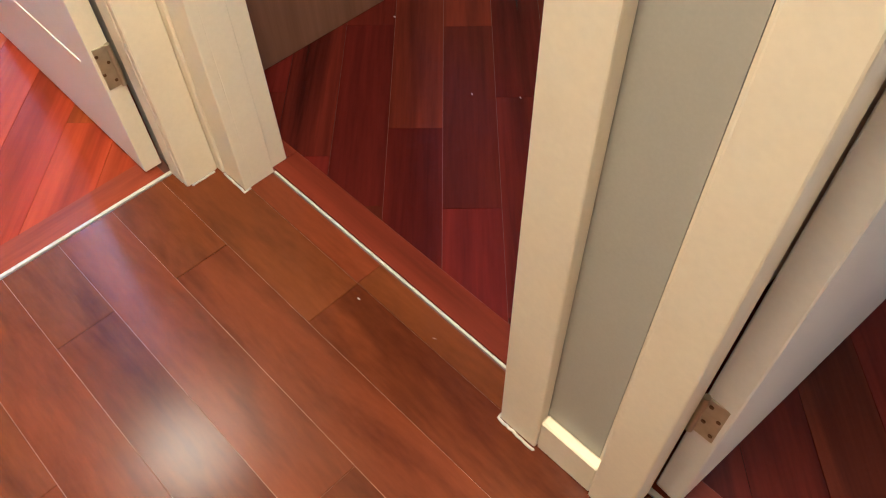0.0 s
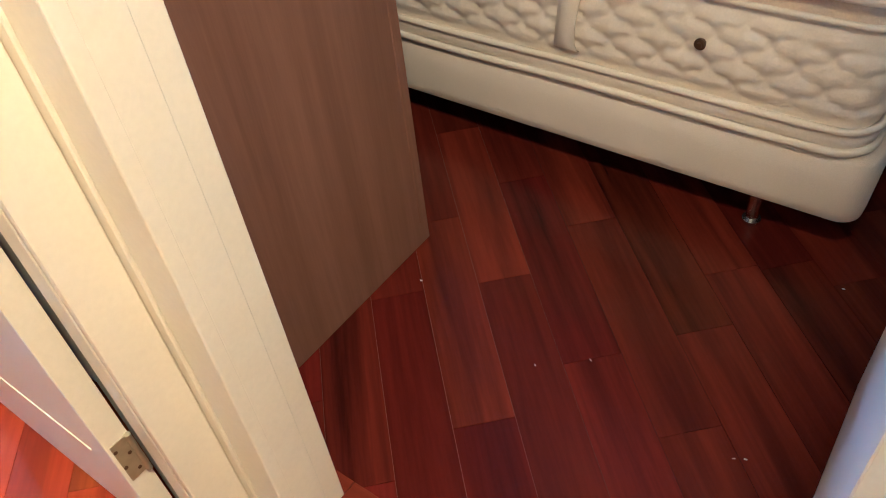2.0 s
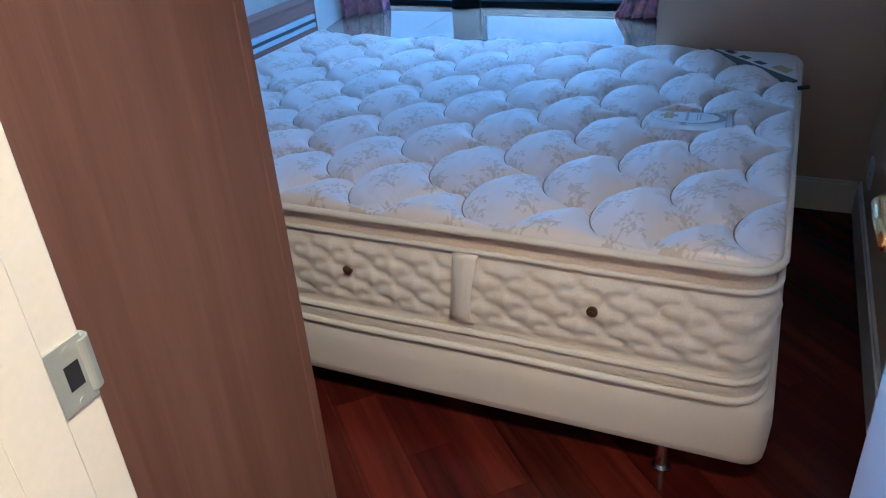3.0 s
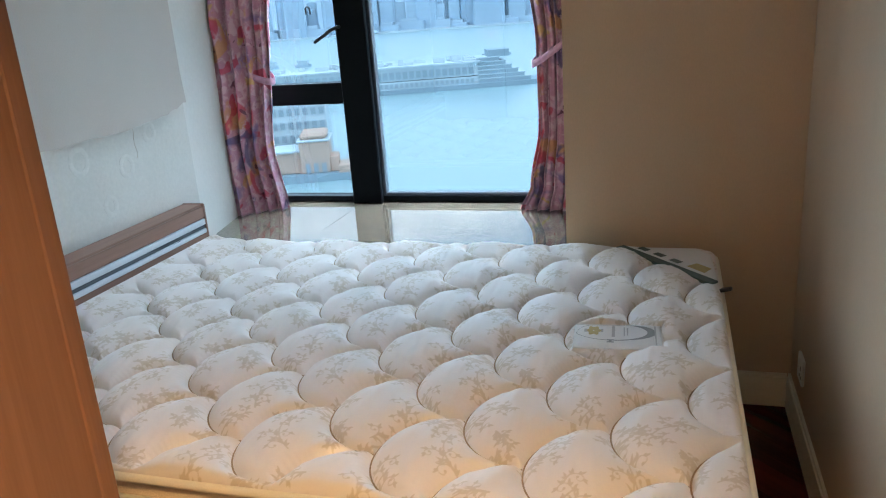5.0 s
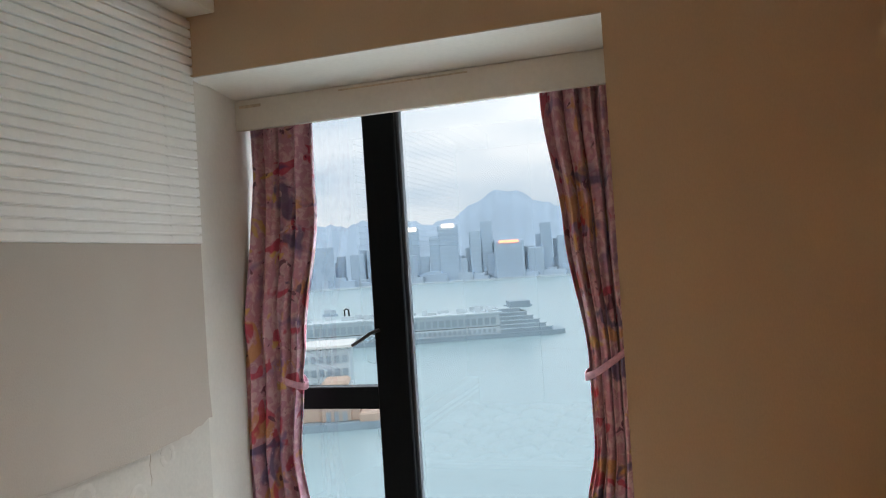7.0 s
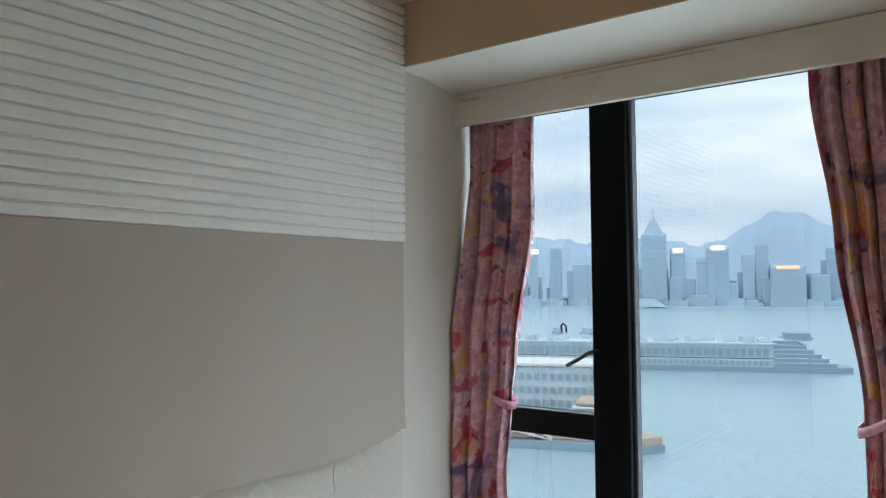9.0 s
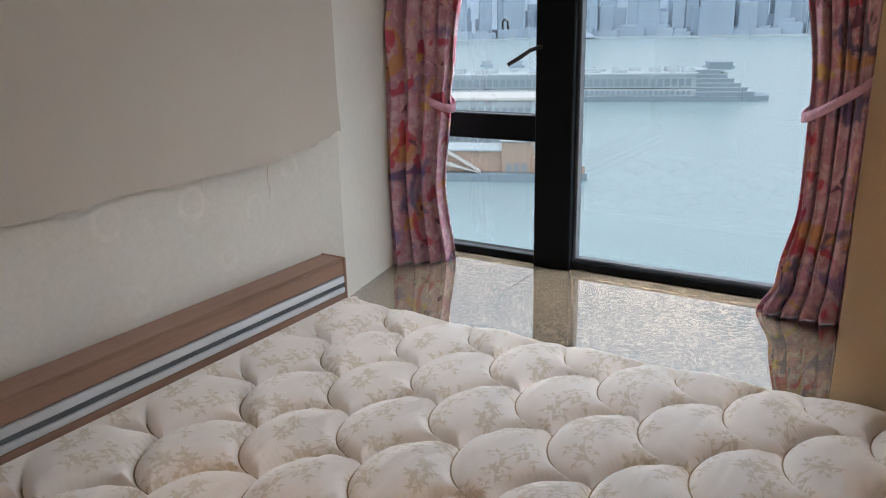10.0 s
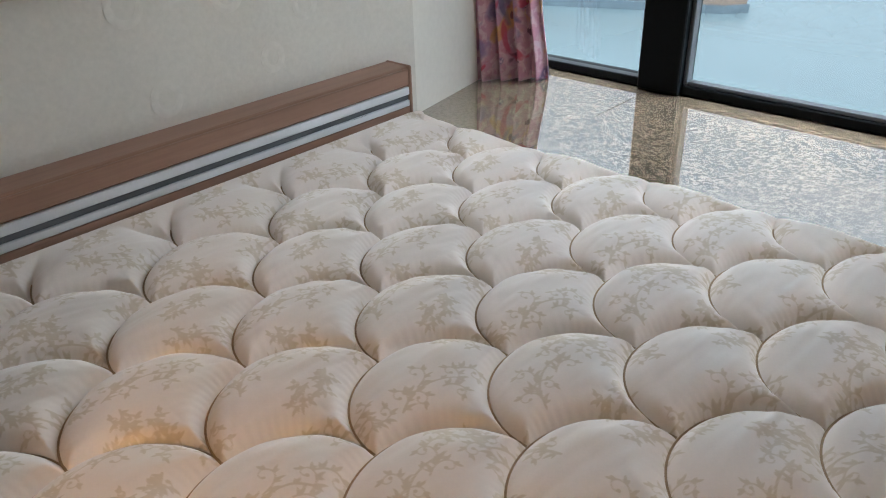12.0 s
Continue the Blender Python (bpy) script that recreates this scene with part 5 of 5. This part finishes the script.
def shed():
    """The near pier: a terracotta block with white stairs beside a pale long hall, on a quay with a pointed end."""
    x0, y0, d = spot(-34.8, -11.45)
    x1, y1, _ = spot(-20.6, -11.78)
    ln = math.hypot(x1 - x0, y1 - y0)
    m = Matrix.Translation((x0, y0, SEA)) @ Matrix.Rotation(math.atan2(y1 - y0, x1 - x0), 4, "Z")
    p = thing("near_pier", (x0, y0, SEA), "terracotta pier house with white outdoor stairs on a low quay", "pier")

    def put(name, bm, material, label=""):
        bm.transform(m)
        return part(name, bm, material, p, label)
    k = ln / 80.0
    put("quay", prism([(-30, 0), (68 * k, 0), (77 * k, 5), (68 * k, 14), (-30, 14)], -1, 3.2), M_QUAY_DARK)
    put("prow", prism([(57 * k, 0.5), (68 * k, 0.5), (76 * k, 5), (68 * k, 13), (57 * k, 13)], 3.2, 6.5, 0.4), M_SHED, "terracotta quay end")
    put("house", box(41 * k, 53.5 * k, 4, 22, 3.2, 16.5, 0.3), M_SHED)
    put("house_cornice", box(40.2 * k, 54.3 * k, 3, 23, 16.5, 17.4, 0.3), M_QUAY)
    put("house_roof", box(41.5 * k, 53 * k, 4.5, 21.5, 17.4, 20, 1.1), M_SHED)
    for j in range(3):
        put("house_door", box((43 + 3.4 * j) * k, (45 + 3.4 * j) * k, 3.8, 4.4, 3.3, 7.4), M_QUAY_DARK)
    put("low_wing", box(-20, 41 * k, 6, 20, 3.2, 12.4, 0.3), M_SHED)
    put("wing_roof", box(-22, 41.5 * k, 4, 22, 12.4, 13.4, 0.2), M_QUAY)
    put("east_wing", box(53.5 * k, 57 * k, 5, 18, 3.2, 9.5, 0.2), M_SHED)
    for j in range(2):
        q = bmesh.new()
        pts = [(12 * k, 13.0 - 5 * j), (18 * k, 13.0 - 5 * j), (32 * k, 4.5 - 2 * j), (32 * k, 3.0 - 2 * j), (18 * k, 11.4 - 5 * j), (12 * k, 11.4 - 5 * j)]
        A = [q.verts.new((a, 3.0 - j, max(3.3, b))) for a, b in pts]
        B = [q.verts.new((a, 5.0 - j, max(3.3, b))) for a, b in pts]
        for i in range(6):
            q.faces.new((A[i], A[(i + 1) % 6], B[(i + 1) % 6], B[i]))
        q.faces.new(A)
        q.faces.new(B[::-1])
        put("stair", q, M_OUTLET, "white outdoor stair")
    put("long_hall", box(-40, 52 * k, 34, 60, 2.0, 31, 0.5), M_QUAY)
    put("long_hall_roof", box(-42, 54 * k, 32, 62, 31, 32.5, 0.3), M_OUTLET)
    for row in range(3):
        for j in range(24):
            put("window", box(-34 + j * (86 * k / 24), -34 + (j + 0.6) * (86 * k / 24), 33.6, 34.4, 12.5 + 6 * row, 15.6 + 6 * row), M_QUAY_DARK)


shed()

# ---- details on the mattress ----
lab = thing("mattress_label", (LX, LY, TOP - 0.006), "white satin label with a grey oval print, sewn on the mattress", "label")
lrot = Matrix.Translation((LX, LY, 0)) @ Matrix.Rotation(LTURN, 4, "Z")


def on_label(name, bm, material, label=""):
    bm.transform(lrot)
    return part(name, bm, material, lab, label, smooth=False)


def laid(rows, lift, closed=False):
    """A thin cloth or print whose rows of label places follow the quilt below."""
    bm = bmesh.new()
    grid = []
    for row in rows:
        line = []
        for x, y in row:
            x, y = x * 1.28, y * 1.62
            p = lrot @ Vector((x, y, 0))
            i = int(round((p.x - BX0) / (BX1 - BX0) * nx))
            j = int(round((p.y - BY0) / (BY1 - BY0) * ny))
            line.append(bm.verts.new((x, y, Z[i, j] + 0.0012 + lift)))
        grid.append(line)
    for a, c in zip(grid, grid[1:]):
        m = len(a)
        for k in range(m if closed else m - 1):
            bm.faces.new((a[k], a[(k + 1) % m], c[(k + 1) % m], c[k]))
    return bm


def ellipse(rx, ry, cx=0.0, cy=0.0, n=48):
    return [(cx + rx * math.cos(2 * math.pi * k / n), cy + ry * math.sin(2 * math.pi * k / n)) for k in range(n)]


def patch_rows(x0, x1, y0, y1, s=0.006):
    return [[(x, y) for y in np.linspace(y0, y1, max(2, int((y1 - y0) / s)))] for x in np.linspace(x0, x1, max(2, int((x1 - x0) / s)))]


on_label("patch", laid(patch_rows(-0.080, 0.080, -0.042, 0.042, 0.003), 0.0), M_LABEL, "white satin patch")
on_label("oval", laid([ellipse(0.066 * k, 0.029 * k, -0.010 + 0.006 * (k - 1) * 9, 0.009, 64) for k in (1.0, 1.04, 1.08)], 0.0010, True), M_GREY, "grey woven oval line")
on_label("crescent", laid([[(-0.010 + 0.066 * r * math.cos(a) + d, 0.009 + 0.029 * r * math.sin(a)) for a in np.linspace(-1.2, 1.2, 30)] for r, d in ((1.0, 0.002), (1.04, 0.007), (1.06, 0.012))], 0.0013), M_GREY, "grey woven crescent")
on_label("rosette", laid([[(-0.044 + 0.013 * k * (1 + 0.18 * math.cos(6 * a)) * math.cos(a), 0.012 + 0.015 * k * (1 + 0.18 * math.cos(6 * a)) * math.sin(a)) for a in np.linspace(0, 2 * math.pi, 36, endpoint=False)] for k in (0.1, 0.5, 1.0)], 0.0015, True), M_GOLD, "gold woven rosette")
for bx0, bx1, by0, by1 in ((-0.010, -0.004, -0.010, 0.030), (0.012, 0.0145, -0.006, 0.026), (0.018, 0.0205, -0.004, 0.024), (0.069, 0.072, -0.034, 0.034), (-0.062, -0.056, 0.006, 0.018), (-0.031, -0.026, 0.006, 0.018)):
    on_label("print_bar", laid(patch_rows(bx0, bx1, by0, by1, 0.002), 0.0015), M_PRINT, "grey bar of small print")
on_label("monogram_block", join(laid(patch_rows(-0.019, -0.006, -0.030, -0.026, 0.003), 0.0015), laid(patch_rows(-0.019, -0.006, -0.023, -0.019, 0.003), 0.0015), laid(patch_rows(-0.015, -0.010, -0.027, -0.022, 0.002), 0.0017)), M_GREY, "grey woven square")
hem_pts = [(x, y, 0.0) for x, y in dense([(-0.1024, -0.068), (0.1024, -0.068), (0.1024, 0.068), (-0.1024, 0.068)], 0.006)]
hem_pts = [lrot @ Vector(p) for p in hem_pts]
hem_z = [Z[int(round((p.x - BX0) / (BX1 - BX0) * nx)), int(round((p.y - BY0) / (BY1 - BY0) * ny))] for p in hem_pts]
part("hem", tube([(p.x, p.y, z + 0.002) for p, z in zip(hem_pts, hem_z)], 0.0018, 6, True), M_LABEL, lab, "stitched white hem", smooth=True)
tag = thing("corner_tag", (-0.56, 2.87, TOP), "dark green woven triangle tag across the mattress corner", "tag")
ca, cb = CA, CB
dv = (cb - ca).normalized()
nv = Vector((-dv.y, dv.x))
part("band", prism([tuple(ca), tuple(cb), tuple(cb + nv * 0.030), tuple(ca + nv * 0.030)], TOP - 0.016, TOP - 0.006, 0.001), M_TAG, tag)
for k in range(3):
    a = ca + dv * (0.05 + 0.075 * k) + nv * 0.046
    part("print_block", prism([tuple(a), tuple(a + dv * 0.040), tuple(a + dv * 0.040 + nv * 0.022), tuple(a + nv * 0.022)], TOP - 0.0105, TOP - 0.0068), M_TAG, tag)
gb = ca + dv * 0.275 + nv * 0.050
part("gold_block", prism([tuple(gb), tuple(gb + dv * 0.075), tuple(gb + dv * 0.060 + nv * 0.040), tuple(gb + nv * 0.040)], TOP - 0.0105, TOP - 0.0070), M_GOLD, tag, "gold-green woven block")
part("corner_cloth", prism([tuple(ca + nv * 0.030), tuple(cb + nv * 0.030), (BX1 - 0.014, 2.88), (BX1 - 0.05, BY1 - 0.018), (-0.66, BY1 - 0.014)], TOP - 0.030, TOP - 0.0078, 0.003), M_LABEL, tag)
solid("black_loop", join(tube([(BX1 - 0.004, 2.578, 0.592), (BX1 + 0.022, 2.583, 0.596), (BX1 + 0.026, 2.598, 0.592), (BX1 + 0.004, 2.608, 0.584)], 0.006)), M_BLACK, "small black plastic loop at the mattress edge", "loop", smooth=True)
for k, (x, y) in enumerate(((-0.379, 1.455), (-0.424, 0.965), (-0.407, 0.974), (-0.817, 0.960), (-0.731, 1.027), (-1.15, 1.03), (-0.425, 0.459), (-0.583, 0.42))):
    a = 1.3 * k
    solid("paint_chip", prism([(x + 0.0035 * math.cos(a + q), y + 0.0018 * math.sin(a * 2 + q)) for q in (0.0, 1.3, 2.9, 4.4)], 0.0, 0.0012), M_STRIP, "tiny white paint chip on the red hardwood floor", "paint chip", group="paint chips on the floor")
# uneven sealant at the feet of the casings
for line in (((JAMB_R - 0.002, LIN), (JAMB_R - 0.002, HALL_Y - 0.026), (-0.169, HALL_Y - 0.027), (-0.168, HALL_Y - 0.022)), ((-1.016, HALL_Y - 0.026), (JAMB_L + 0.002, HALL_Y - 0.027), (JAMB_L + 0.002, LIN)), ((LEFT_X + 0.02, 0.364), (LEFT_X + 0.02, 0.424))):
    pts = []
    for (xa, ya), (xb, yb) in zip(line, line[1:]):
        m = max(2, int(math.hypot(xb - xa, yb - ya) / 0.006))
        pts += [(xa + (xb - xa) * q / m + rng.uniform(-0.0009, 0.0009), ya + (yb - ya) * q / m - 0.001 + rng.uniform(-0.0012, 0.0008), 0.0006) for q in range(m)]
    structure("sealant_bead", tube(pts, 0.0026, 6), M_STRIP, "uneven white sealant bead at a casing foot", "sealant", smooth=True)
solid("pelmet_stain", box(-2.43, -2.33, 3.4715, 3.4745, 2.286, 2.298, 0.001), M_STAIN, "brown water stain on the pelmet", "stain", kind="structure")
solid("pelmet_stain", box(-1.98, -1.45, 3.4725, 3.4745, 2.302, 2.3085, 0.0005), M_STAIN, "brown water stain on the pelmet", "stain", kind="structure")

# ---- planks ----
Q = math.sqrt(0.5)
PW, PL = 0.1185, 0.58
KNOWN = {0: 0.922, -1: 1.15, 1: 1.246, 2: 1.049, -2: 1.51}


def diagonal_planks(x0, x1, y0, y1, material, seed):
    """Boards laid at 45 degrees, cut to the room; u runs across the boards, v along them."""
    r = random.Random(seed)
    us = [(x + y) * Q for x in (x0, x1) for y in (y0, y1)]
    vs_ = [(y - x) * Q for x in (x0, x1) for y in (y0, y1)]
    k0, k1 = int((min(us) - 0.036) / PW) - 1, int((max(us) - 0.036) / PW) + 1
    g = 0.0005
    for k in range(k0, k1 + 1):
        u0, u1 = 0.036 + PW * k + g, 0.036 + PW * (k + 1) - g
        start = KNOWN.get(k, r.uniform(0, PL)) % PL
        v = math.floor((min(vs_) - start) / PL) * PL + start
        while v < max(vs_):
            quad = [((u - w) * Q, (u + w) * Q) for u, w in ((u0, v + g), (u1, v + g), (u1, v + PL - g), (u0, v + PL - g))]
            poly = clip_poly(quad, x0, x1, y0, y1)
            v += PL
            if len(poly) < 3:
                continue
            ar = sum(p[0] * q[1] - q[0] * p[1] for p, q in zip(poly, poly[1:] + poly[:1])) / 2
            if ar < 0:
                poly, ar = poly[::-1], -ar
            if ar < 0.0004:
                continue
            part("plank", prism(poly, -0.0034, r.uniform(-0.0003, 0.0)), material, floor)


def straight_planks(x0, x1, seams, material, seed, joints):
    r = random.Random(seed)
    g = 0.0005
    for i, (a, b) in enumerate(zip(seams, seams[1:])):
        x = x0 - r.uniform(0, 0.5)
        if i in joints:
            x = joints[i] - 0.78 * math.ceil((joints[i] - x0) / 0.78)
        while x < x1:
            lx0, lx1 = max(x0, x + g), min(x1, x + 0.78 - g)
            if lx1 - lx0 > 0.01:
                part("plank", prism([(lx0, a + g), (lx1, a + g), (lx1, b - g), (lx0, b - g)], -0.0034, r.uniform(-0.0003, 0), 0.0006), material, floor)
            x += 0.78


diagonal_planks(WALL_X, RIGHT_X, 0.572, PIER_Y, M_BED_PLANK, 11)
diagonal_planks(-2.7, -1.17, -0.9, HALL_Y, M_LIT_SIDE_PLANK, 12)
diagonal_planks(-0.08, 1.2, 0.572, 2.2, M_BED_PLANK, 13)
SEAMS = [-0.022 - 0.1165 * k for k in range(9, 0, -1)] + [-0.022, 0.092, 0.210, 0.324, 0.442, 0.4985]
straight_planks(-1.0935, 1.2, SEAMS, M_HALL_PLANK, 14, {12: -0.61, 11: -0.86, 9: -0.88, 10: -0.35})
